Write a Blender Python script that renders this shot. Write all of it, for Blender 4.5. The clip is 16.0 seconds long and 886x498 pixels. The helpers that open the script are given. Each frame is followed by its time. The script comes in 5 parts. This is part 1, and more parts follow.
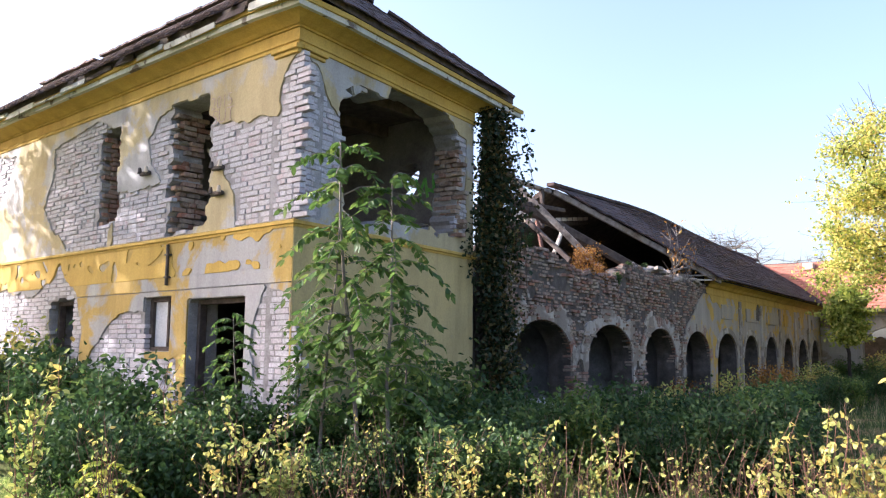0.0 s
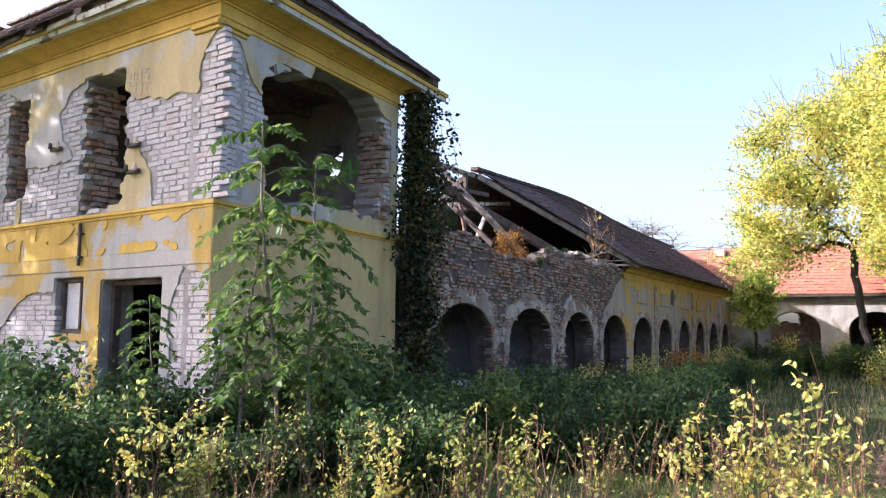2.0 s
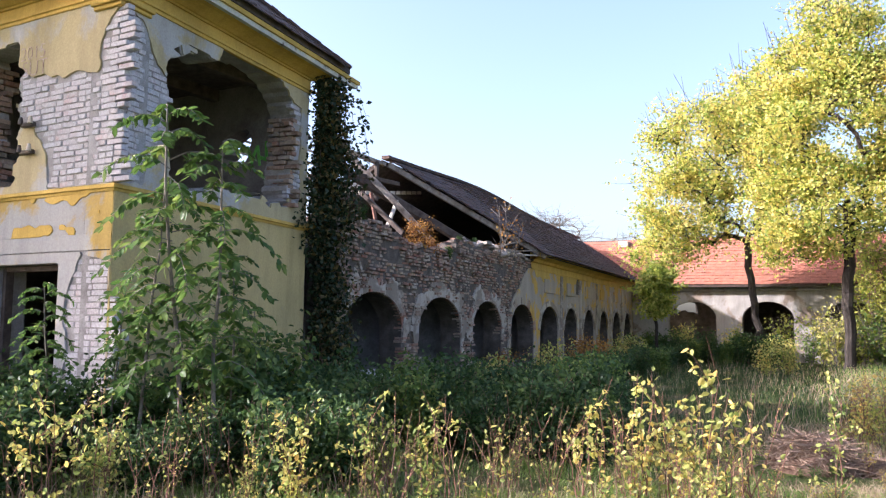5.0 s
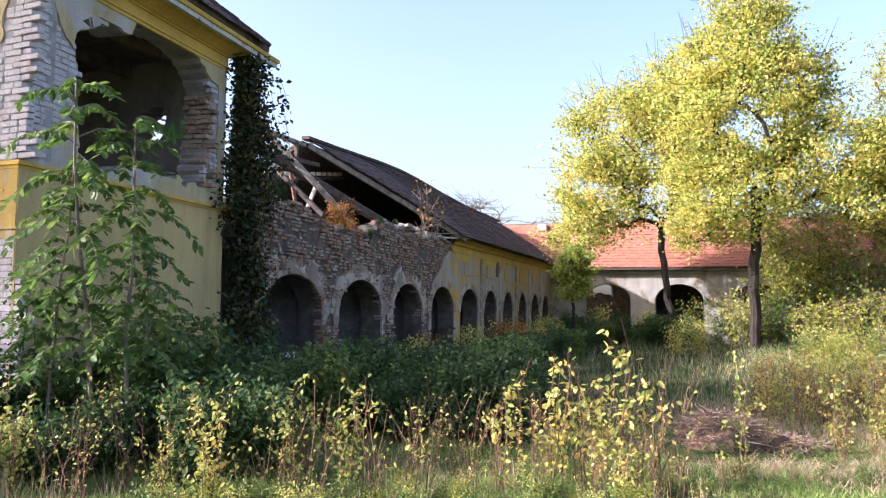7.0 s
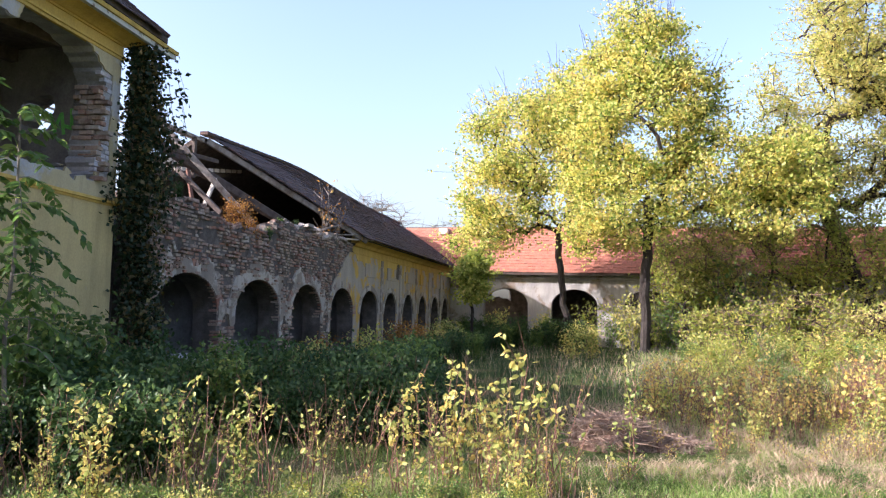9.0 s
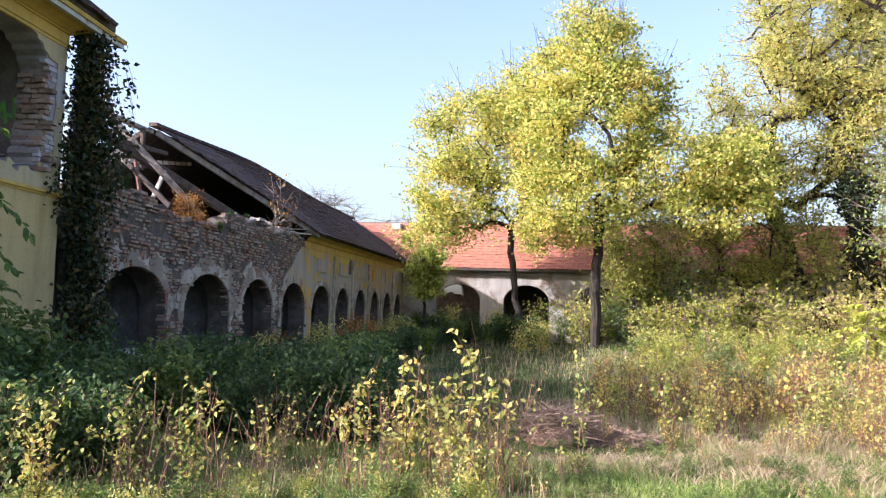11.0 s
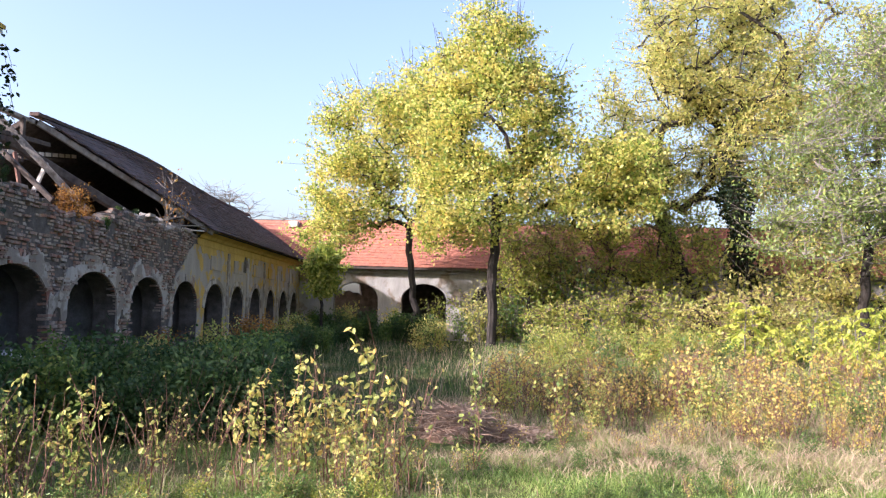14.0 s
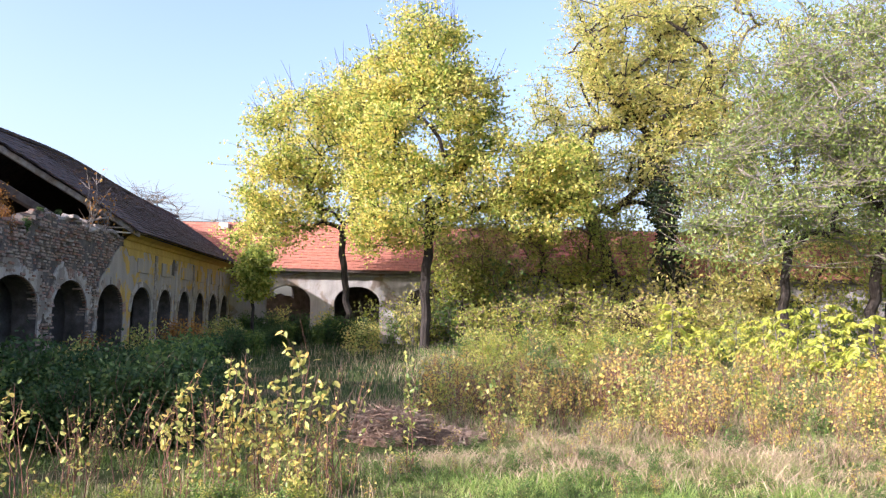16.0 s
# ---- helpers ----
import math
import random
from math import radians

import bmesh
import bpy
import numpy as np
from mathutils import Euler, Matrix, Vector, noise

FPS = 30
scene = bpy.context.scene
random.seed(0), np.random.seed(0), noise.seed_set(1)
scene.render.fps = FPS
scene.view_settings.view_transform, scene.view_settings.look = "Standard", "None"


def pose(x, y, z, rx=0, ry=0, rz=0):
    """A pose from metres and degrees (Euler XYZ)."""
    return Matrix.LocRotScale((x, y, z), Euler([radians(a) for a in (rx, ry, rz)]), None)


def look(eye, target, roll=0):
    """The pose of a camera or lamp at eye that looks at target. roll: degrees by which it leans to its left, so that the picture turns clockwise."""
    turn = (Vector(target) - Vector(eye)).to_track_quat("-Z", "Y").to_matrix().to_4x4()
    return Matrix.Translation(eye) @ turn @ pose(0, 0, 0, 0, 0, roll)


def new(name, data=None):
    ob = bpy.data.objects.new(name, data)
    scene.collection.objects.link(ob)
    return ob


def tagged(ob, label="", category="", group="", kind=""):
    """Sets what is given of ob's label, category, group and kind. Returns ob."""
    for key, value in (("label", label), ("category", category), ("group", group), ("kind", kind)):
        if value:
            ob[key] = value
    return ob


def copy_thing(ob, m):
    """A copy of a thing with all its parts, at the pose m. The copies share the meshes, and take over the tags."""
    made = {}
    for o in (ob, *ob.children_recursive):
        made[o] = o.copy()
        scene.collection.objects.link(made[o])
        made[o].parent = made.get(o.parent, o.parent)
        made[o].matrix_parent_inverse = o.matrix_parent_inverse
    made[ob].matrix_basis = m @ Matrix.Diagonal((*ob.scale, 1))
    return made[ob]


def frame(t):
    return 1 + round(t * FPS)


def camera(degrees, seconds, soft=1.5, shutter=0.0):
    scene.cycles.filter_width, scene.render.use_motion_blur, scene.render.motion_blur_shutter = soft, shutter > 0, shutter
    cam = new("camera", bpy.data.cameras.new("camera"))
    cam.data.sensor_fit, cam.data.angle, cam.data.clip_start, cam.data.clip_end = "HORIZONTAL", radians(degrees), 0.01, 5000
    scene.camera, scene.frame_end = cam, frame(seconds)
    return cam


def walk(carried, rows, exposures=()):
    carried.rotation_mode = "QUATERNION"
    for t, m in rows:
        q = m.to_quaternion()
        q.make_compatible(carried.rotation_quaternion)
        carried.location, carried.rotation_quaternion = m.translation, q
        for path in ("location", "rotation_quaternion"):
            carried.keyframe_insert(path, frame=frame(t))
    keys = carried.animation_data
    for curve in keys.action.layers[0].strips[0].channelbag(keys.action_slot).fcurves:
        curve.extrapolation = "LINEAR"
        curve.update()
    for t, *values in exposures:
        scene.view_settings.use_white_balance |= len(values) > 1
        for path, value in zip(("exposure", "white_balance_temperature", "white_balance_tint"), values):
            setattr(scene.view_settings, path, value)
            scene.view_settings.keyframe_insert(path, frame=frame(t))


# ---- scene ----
cam = camera(55.87, 16.0, soft=1.25)

# the camera turns on the spot, at eye height
ROWS = [(0, 96.87, -0.55, 37.06), (0.5, 96.49, -0.34, 35.87), (1, 96.19, -0.52, 34.42), (1.5, 96.03, -0.49, 33.0), (2, 95.77, -0.64, 31.77), (2.5, 95.57, -0.49, 30.8), (3, 95.42, -0.53, 29.69), (5.5, 94.82, -0.68, 24.52), (6, 94.41, -0.7, 23.31), (6.5, 94.18, -0.55, 21.79), (7, 93.93, -0.52, 20.17), (7.5, 93.94, -1.12, 18.66), (8, 94.08, -0.97, 17.39), (8.5, 94.05, -1.36, 14.96), (9, 94.2, -1.3, 13.32), (11.5, 93.93, -1.66, 9.03), (12, 93.97, -1.68, 7.71), (12.5, 93.97, -1.31, 6.51), (13, 93.99, -1.45, 5.45), (13.5, 94.07, -1.19, 4.71), (14, 94.04, -1.38, 3.08), (14.5, 94.03, -1.32, 1.98), (15, 94.03, -1.21, 0.81), (15.5, 94.05, -1.18, -0.28), (16, 94.32, -1.13, -1.47)]
walk(cam, [(t, pose(0, 0, 1.6, rx, ry, rz)) for t, rx, ry, rz in ROWS], exposures=[(0, 1.80, 5960, 23), (8, 1.70, 5960, 23), (16, 1.57, 5960, 23)])

# ---------------------------------------------------------------- light
SUN_AZ, SUN_EL = radians(-120), radians(26)      # azimuth clockwise from +y
world = bpy.data.worlds.new("sky")
scene.world = world
world.use_nodes = True
wn = world.node_tree
wn.nodes.clear()
sky = wn.nodes.new("ShaderNodeTexSky")
sky.sky_type, sky.sun_disc = "NISHITA", False
sky.sun_elevation, sky.sun_rotation = SUN_EL, SUN_AZ
sky.air_density, sky.dust_density, sky.ozone_density = 1.0, 4.2, 1.0
wbg = wn.nodes.new("ShaderNodeBackground")
wbg.inputs["Strength"].default_value = 0.138
wout = wn.nodes.new("ShaderNodeOutputWorld")
wn.links.new(sky.outputs[0], wbg.inputs[0])
wn.links.new(wbg.outputs[0], wout.inputs[0])
sun_dir = Vector((math.sin(SUN_AZ) * math.cos(SUN_EL), math.cos(SUN_AZ) * math.cos(SUN_EL), math.sin(SUN_EL)))
sun = new("sun", bpy.data.lights.new("sun", "SUN"))
sun.data.energy, sun.data.angle, sun.data.color = 3.8, radians(0.6), (1.0, 0.95, 0.89)
sun.matrix_world = look(sun_dir * 60, (0, 0, 0))

# ---------------------------------------------------------------- materials


def mat(name, rough=0.85, spec=0.3):
    m = bpy.data.materials.new(name)
    m.use_nodes = True
    n = m.node_tree
    b = n.nodes["Principled BSDF"]
    b.inputs["Roughness"].default_value = rough
    b.inputs["Specular IOR Level"].default_value = spec
    return m, n, b


def ramp(n, src, stops):
    r = n.nodes.new("ShaderNodeValToRGB")
    r.color_ramp.elements[0].position, r.color_ramp.elements[0].color = stops[0][0], (*stops[0][1], 1)
    r.color_ramp.elements[1].position, r.color_ramp.elements[1].color = stops[-1][0], (*stops[-1][1], 1)
    for p, c in stops[1:-1]:
        e = r.color_ramp.elements.new(p)
        e.color = (*c, 1)
    n.links.new(src, r.inputs[0])
    return r.outputs[0]


def noise_tex(n, scale, detail=5, rough=0.6, stretch=None, distort=0.0):
    t = n.nodes.new("ShaderNodeTexNoise")
    t.inputs["Scale"].default_value, t.inputs["Detail"].default_value = scale, detail
    t.inputs["Roughness"].default_value, t.inputs["Distortion"].default_value = rough, distort
    g = n.nodes.new("ShaderNodeNewGeometry")
    src = g.outputs["Position"]
    if stretch:
        mp = n.nodes.new("ShaderNodeMapping")
        mp.inputs["Scale"].default_value = stretch
        n.links.new(src, mp.inputs[0])
        src = mp.outputs[0]
    n.links.new(src, t.inputs["Vector"])
    return t.outputs[0]


def mix(n, fac, a, b, mode="MIX"):
    x = n.nodes.new("ShaderNodeMix")
    x.data_type, x.blend_type = "RGBA", mode
    for sock, v in ((x.inputs[0], fac), (x.inputs[6], a), (x.inputs[7], b)):
        if isinstance(v, (int, float)):
            sock.default_value = v
        elif isinstance(v, tuple):
            sock.default_value = (*v, 1)
        else:
            n.links.new(v, sock)
    return x.outputs[2]


def bump(n, b, src, strength=0.4, dist=0.01):
    u = n.nodes.new("ShaderNodeBump")
    u.inputs["Strength"].default_value, u.inputs["Distance"].default_value = strength, dist
    n.links.new(src, u.inputs["Height"])
    n.links.new(u.outputs[0], b.inputs["Normal"])


def grain_mat(name, c1, c2, c3=None, scale=3.0, fine=60.0, rough=0.9, bumpy=0.4, dist=0.008, stretch=None):
    """A surface with blotches, fine grain and relief."""
    m, n, b = mat(name, rough)
    a = noise_tex(n, scale, 6, 0.65, stretch)
    f = noise_tex(n, fine, 4, 0.6, stretch)
    col = ramp(n, a, [(0.3, c1), (0.5, c2), (0.7, c3 or c2)])
    col = mix(n, 0.35, col, ramp(n, f, [(0.3, (0.25, 0.25, 0.25)), (0.7, (0.8, 0.8, 0.8))]), "OVERLAY")
    n.links.new(col, b.inputs["Base Color"])
    bump(n, b, f, bumpy, dist)
    return m


def paint_mat(name, paint, bare, keep, scale=0.8):
    """Old limewash that has gone in patches down to bare render. keep: the share of paint left."""
    m, n, b = mat(name, 0.9, 0.2)
    a = noise_tex(n, scale, 8, 0.62, None, 0.4)
    f = noise_tex(n, 35, 5, 0.65)
    s = noise_tex(n, 2.2, 6, 0.7, (1, 1, 0.18))
    e = ramp(n, a, [(1 - keep - 0.03, (0, 0, 0)), (1 - keep + 0.03, (1, 1, 1))])
    dark = tuple(v * 0.72 for v in paint)
    pc = ramp(n, s, [(0.3, dark), (0.55, paint), (0.75, tuple(min(v * 1.12, 0.8) for v in paint))])
    bc = ramp(n, s, [(0.3, tuple(v * 0.75 for v in bare)), (0.6, bare), (0.75, tuple(min(v * 1.1, 0.85) for v in bare))])
    col = mix(n, e, bc, pc)
    col = mix(n, 0.3, col, ramp(n, f, [(0.3, (0.3, 0.3, 0.3)), (0.7, (0.72, 0.72, 0.72))]), "OVERLAY")
    n.links.new(col, b.inputs["Base Color"])
    bump(n, b, f, 0.35, 0.006)
    return m


def piece_mat(name, cols, per_object=True, scale=30.0, rough=0.9, limewash=0.0, lime=(0.46, 0.455, 0.485)):
    """Bricks, tiles: each piece has its own shade out of cols. Random of object or of island, both added."""
    m, n, b = mat(name, rough)
    if per_object:
        r = n.nodes.new("ShaderNodeObjectInfo").outputs["Random"]
    else:
        r = n.nodes.new("ShaderNodeNewGeometry").outputs["Random Per Island"]
    col = ramp(n, r, [(i / (len(cols) - 1), c) for i, c in enumerate(cols)])
    f = noise_tex(n, scale, 5, 0.65)
    if limewash:
        w = noise_tex(n, 5.0, 6, 0.7)
        k = ramp(n, w, [(0.62 - limewash * 0.4, (0, 0, 0)), (0.72 - limewash * 0.25, (0.85, 0.85, 0.85))])
        col = mix(n, k, col, lime)
    col = mix(n, 0.45, col, ramp(n, f, [(0.3, (0.2, 0.2, 0.2)), (0.7, (0.8, 0.8, 0.8))]), "OVERLAY")
    n.links.new(col, b.inputs["Base Color"])
    bump(n, b, f, 0.5, 0.008)
    return m


def leaf_mat(name, cols, trans=0.45, spread=0.25):
    """Leaves: shade by leaf, light shines through."""
    m = bpy.data.materials.new(name)
    m.use_nodes = True
    n = m.node_tree
    n.nodes.clear()
    g = n.nodes.new("ShaderNodeNewGeometry")
    o = n.nodes.new("ShaderNodeTexNoise")
    o.inputs["Scale"].default_value = 0.9
    n.links.new(g.outputs["Position"], o.inputs["Vector"])
    add = n.nodes.new("ShaderNodeMath")
    add.operation = "MULTIPLY_ADD"
    n.links.new(g.outputs["Random Per Island"], add.inputs[0])
    add.inputs[1].default_value = 0.7
    sc = n.nodes.new("ShaderNodeMath")
    sc.operation = "MULTIPLY_ADD"
    n.links.new(o.outputs[0], sc.inputs[0])
    sc.inputs[1].default_value, sc.inputs[2].default_value = 1.0, -0.35
    n.links.new(sc.outputs[0], add.inputs[2])
    col = ramp(n, add.outputs[0], [(i / (len(cols) - 1), c) for i, c in enumerate(cols)])
    d = n.nodes.new("ShaderNodeBsdfDiffuse")
    t = n.nodes.new("ShaderNodeBsdfTranslucent")
    gl = n.nodes.new("ShaderNodeBsdfGlossy")
    gl.inputs["Roughness"].default_value = 0.45
    gl.inputs["Color"].default_value = (0.5, 0.5, 0.5, 1)
    mx = n.nodes.new("ShaderNodeMixShader")
    mx.inputs[0].default_value = trans
    m2 = n.nodes.new("ShaderNodeMixShader")
    m2.inputs[0].default_value = 0.04
    out = n.nodes.new("ShaderNodeOutputMaterial")
    n.links.new(col, d.inputs[0])
    n.links.new(col, t.inputs[0])
    n.links.new(d.outputs[0], mx.inputs[1])
    n.links.new(t.outputs[0], mx.inputs[2])
    n.links.new(mx.outputs[0], m2.inputs[1])
    n.links.new(gl.outputs[0], m2.inputs[2])
    n.links.new(m2.outputs[0], out.inputs[0])
    return m


YELLOW = (0.52, 0.35, 0.09)
M_PLASTER_UP = paint_mat("plaster_upper", (0.43, 0.36, 0.21), (0.41, 0.40, 0.385), 0.5)
M_PLASTER_LOW = paint_mat("plaster_lower", (0.44, 0.31, 0.10), (0.39, 0.385, 0.38), 0.52)
M_PLASTER_SIDE = paint_mat("plaster_side", (0.47, 0.37, 0.17), (0.40, 0.36, 0.28), 0.66)
M_YELLOW = paint_mat("yellow_limewash", YELLOW, (0.6, 0.45, 0.2), 0.8, 1.5)
M_ARC_PLASTER = paint_mat("arcade_plaster", (0.52, 0.33, 0.08), (0.38, 0.33, 0.27), 0.45, 1.7)
# pale far render, lowered in colour to carry the wing's shadow
M_FAR_PLASTER_SHADED = paint_mat("far_plaster_shaded", (0.36, 0.34, 0.31), (0.27, 0.22, 0.175), 0.55, 0.9)
# mortar darker than its own tone; shadow in the joints is painted in
M_MORTAR = grain_mat("mortar", (0.055, 0.046, 0.038), (0.10, 0.083, 0.07), (0.16, 0.135, 0.115), 4, 50)
M_MORTAR_LIME = grain_mat("limed_mortar", (0.2, 0.185, 0.18), (0.28, 0.27, 0.265), (0.37, 0.36, 0.36), 4, 50)
BRICKS = [(0.36, 0.17, 0.15), (0.39, 0.28, 0.27), (0.36, 0.34, 0.35), (0.34, 0.20, 0.18), (0.38, 0.38, 0.405)]
RUINS = [(0.22, 0.095, 0.065), (0.29, 0.19, 0.14), (0.33, 0.265, 0.205), (0.27, 0.125, 0.085), (0.22, 0.18, 0.145), (0.30, 0.14, 0.095), (0.36, 0.31, 0.255), (0.10, 0.075, 0.06), (0.27, 0.17, 0.125), (0.14, 0.10, 0.075)]
M_BRICK = piece_mat("limed_brick", BRICKS, True, 30, 0.9, 0.95)
M_LIMED_LOW = piece_mat("whitewashed_brick", BRICKS, False, 30, 0.9, 1.15)
M_BRICK_J = piece_mat("limed_bricks", BRICKS, False, 30, 0.9, 0.95)
M_RUIN = piece_mat("ruin_brick", RUINS, True, 25, 0.95, 0.36, (0.36, 0.29, 0.225))
M_RUIN_J = piece_mat("ruin_bricks", RUINS, False, 25, 0.95, 0.36, (0.36, 0.29, 0.225))
# limed partitions, toned down to carry the corridor's shade
M_JAMB_SHADED = grain_mat("shaded_limed_partition", (0.10, 0.095, 0.09), (0.20, 0.195, 0.195), (0.28, 0.27, 0.275), 1.4, 25)
TILES = [(0.045, 0.033, 0.03), (0.075, 0.05, 0.043), (0.10, 0.062, 0.05), (0.06, 0.048, 0.045)]
M_TILE = piece_mat("old_tile", TILES, True, 20, 0.85)
M_TILE_J = piece_mat("old_tiles", TILES, False, 20, 0.85)
M_RED_J = piece_mat("red_tiles", [(0.31, 0.115, 0.075), (0.36, 0.145, 0.095), (0.34, 0.13, 0.085), (0.29, 0.12, 0.085)], False, 6, 0.85)
M_WOOD = grain_mat("grey_timber", (0.13, 0.10, 0.08), (0.27, 0.23, 0.19), (0.38, 0.34, 0.29), 6, 70, 0.9, 0.6, 0.01)
M_WOOD_DARK = grain_mat("dark_timber", (0.04, 0.03, 0.025), (0.08, 0.06, 0.05), (0.12, 0.1, 0.08), 6, 70)
M_WOOD_PALE = grain_mat("pale_timber", (0.4, 0.34, 0.27), (0.55, 0.47, 0.38), (0.62, 0.55, 0.46), 6, 70)
M_FASCIA = paint_mat("flaking_fascia", (0.52, 0.52, 0.46), (0.16, 0.13, 0.11), 0.6, 3.0)
# indoor plaster, its colour lowered to stand in for indoor shade
M_INNER_SHADED = grain_mat("shaded_inner_plaster", (0.09, 0.08, 0.075), (0.17, 0.155, 0.14), (0.23, 0.21, 0.19), 1.5, 30)
M_BARK = grain_mat("bark", (0.016, 0.013, 0.011), (0.036, 0.029, 0.024), (0.062, 0.052, 0.042), 5, 25, 0.95, 0.9, 0.03, (3, 3, 0.6))
M_TWIG = grain_mat("twig", (0.09, 0.05, 0.035), (0.16, 0.10, 0.07), (0.22, 0.16, 0.11), 8, 60)
M_TWIG_GREY = grain_mat("grey_twig", (0.10, 0.085, 0.07), (0.15, 0.13, 0.11), (0.2, 0.175, 0.15), 8, 60)
# lighter copy of the grey twig, with sunlight put into the colour
M_TWIG_SUNLIT = grain_mat("sunlit_grey_twig", (0.11, 0.095, 0.08), (0.17, 0.15, 0.125), (0.23, 0.2, 0.17), 8, 60)
M_RED_STEM = grain_mat("red_stem", (0.11, 0.05, 0.036), (0.17, 0.085, 0.058), (0.25, 0.145, 0.1), 8, 60)
M_METAL = grain_mat("dark_metal", (0.03, 0.028, 0.026), (0.06, 0.05, 0.045), (0.1, 0.07, 0.05), 9, 60, 0.6)

L_YELLOW = leaf_mat("yellow_leaf", [(0.13, 0.23, 0.035), (0.30, 0.38, 0.065), (0.55, 0.55, 0.13), (0.74, 0.64, 0.18), (0.74, 0.53, 0.14)], 0.62)
L_YGREEN = leaf_mat("yellow_green_leaf", [(0.13, 0.2, 0.03), (0.28, 0.34, 0.06), (0.44, 0.45, 0.09), (0.58, 0.5, 0.11)], 0.6)
L_GREEN = leaf_mat("green_leaf", [(0.04, 0.085, 0.02), (0.085, 0.155, 0.035), (0.15, 0.23, 0.05), (0.30, 0.33, 0.07)])
# darker green leaf; the house's shadow is put into the colour
L_GREEN_SHADED = leaf_mat("shade_toned_leaf", [(0.018, 0.04, 0.014), (0.035, 0.075, 0.022), (0.065, 0.12, 0.035), (0.14, 0.19, 0.05)], 0.35)
L_IVY = leaf_mat("ivy_leaf", [(0.010, 0.022, 0.009), (0.019, 0.036, 0.014), (0.032, 0.052, 0.02), (0.09, 0.075, 0.03)], 0.2)
L_GREY = leaf_mat("grey_green_leaf", [(0.09, 0.14, 0.04), (0.17, 0.24, 0.06), (0.25, 0.31, 0.08), (0.36, 0.37, 0.10)])
L_RUST = leaf_mat("rust_leaf", [(0.16, 0.07, 0.02), (0.32, 0.14, 0.035), (0.42, 0.22, 0.05), (0.5, 0.32, 0.08)])
L_DEAD = leaf_mat("withered_leaf", [(0.05, 0.04, 0.02), (0.11, 0.08, 0.03), (0.17, 0.13, 0.045), (0.24, 0.2, 0.06)], 0.25)
L_SAPLING = leaf_mat("sapling_leaf", [(0.11, 0.18, 0.04), (0.23, 0.30, 0.07), (0.42, 0.44, 0.12), (0.60, 0.51, 0.14), (0.58, 0.38, 0.09)])
L_PALE = leaf_mat("pale_leaf", [(0.25, 0.32, 0.065), (0.43, 0.45, 0.11), (0.60, 0.53, 0.17), (0.68, 0.55, 0.18)], 0.62)
L_WEED = leaf_mat("weed_leaf", [(0.22, 0.26, 0.06), (0.38, 0.36, 0.09), (0.52, 0.43, 0.10), (0.58, 0.40, 0.09), (0.40, 0.22, 0.06)])
L_AIL = leaf_mat("ailanthus_leaf", [(0.036, 0.085, 0.02), (0.07, 0.135, 0.03), (0.105, 0.18, 0.042), (0.23, 0.29, 0.065)], 0.5)
L_AILY = leaf_mat("pale_ailanthus_leaf", [(0.25, 0.34, 0.05), (0.42, 0.45, 0.07), (0.56, 0.5, 0.08)])
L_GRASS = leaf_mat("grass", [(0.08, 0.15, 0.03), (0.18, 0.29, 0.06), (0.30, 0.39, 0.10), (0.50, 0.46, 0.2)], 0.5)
# yard copy of the grass, with the shade there put into its colour
L_GRASS_SHADED = leaf_mat("yard_grass", [(0.018, 0.04, 0.012), (0.034, 0.066, 0.02), (0.052, 0.09, 0.027), (0.10, 0.11, 0.04)], 0.35)
L_DRY = leaf_mat("dry_grass", [(0.22, 0.145, 0.095), (0.36, 0.26, 0.165), (0.47, 0.37, 0.235), (0.24, 0.25, 0.09)], 0.3)

# ---------------------------------------------------------------- building tools
C0 = Vector((-7.77, 7.15, 0))
AL, AA, AE = radians(-4.61), radians(-2.87), radians(-5.5)


def frame_of(origin, along, inward):
    m = Matrix.Identity(4)
    for i, v in enumerate((along, inward, Vector((0, 0, 1)))):
        m.col[i][:3] = v
    m.col[3][:3] = origin
    return m


ML = frame_of(C0, Vector((math.cos(AL), math.sin(AL), 0)), Vector((-math.sin(AL), math.cos(AL), 0)))
MR = frame_of(C0, Vector((math.sin(AE), math.cos(AE), 0)), Vector((-math.cos(AE), math.sin(AE), 0)))
MA = frame_of(C0, Vector((math.sin(AA), math.cos(AA), 0)), Vector((-math.cos(AA), math.sin(AA), 0)))


def mesh_from(name, verts, faces):
    """verts: n x 3; faces: m x 3 or m x 4."""
    verts, faces = np.asarray(verts, float), np.asarray(faces, int)
    me = bpy.data.meshes.new(name)
    k = faces.shape[1]
    me.vertices.add(len(verts))
    me.vertices.foreach_set("co", verts.ravel())
    me.loops.add(faces.size)
    me.loops.foreach_set("vertex_index", faces.ravel())
    me.polygons.add(len(faces))
    me.polygons.foreach_set("loop_start", np.arange(0, faces.size, k))
    me.polygons.foreach_set("use_smooth", np.zeros(len(faces), bool))
    me.update(calc_edges=True)
    me.validate()
    return me


def link(name, me, material, parent=None, label=""):
    """One mesh object; its vertices are in its parent's frame, or in the world's if the parent is at the origin."""
    if material:
        me.materials.append(material)
    ob = new(name, me)
    if parent:
        ob.parent = parent
    if label:
        ob["label"] = label
    return ob


def part(name, bm, material, parent=None, label=""):
    me = bpy.data.meshes.new(name)
    bm.normal_update()
    bm.to_mesh(me)
    bm.free()
    return link(name, me, material, parent, label)


def thing(name, m, label, category, group="", kind=""):
    ob = new(name)
    ob.matrix_world = m
    return tagged(ob, label, category, group, kind)


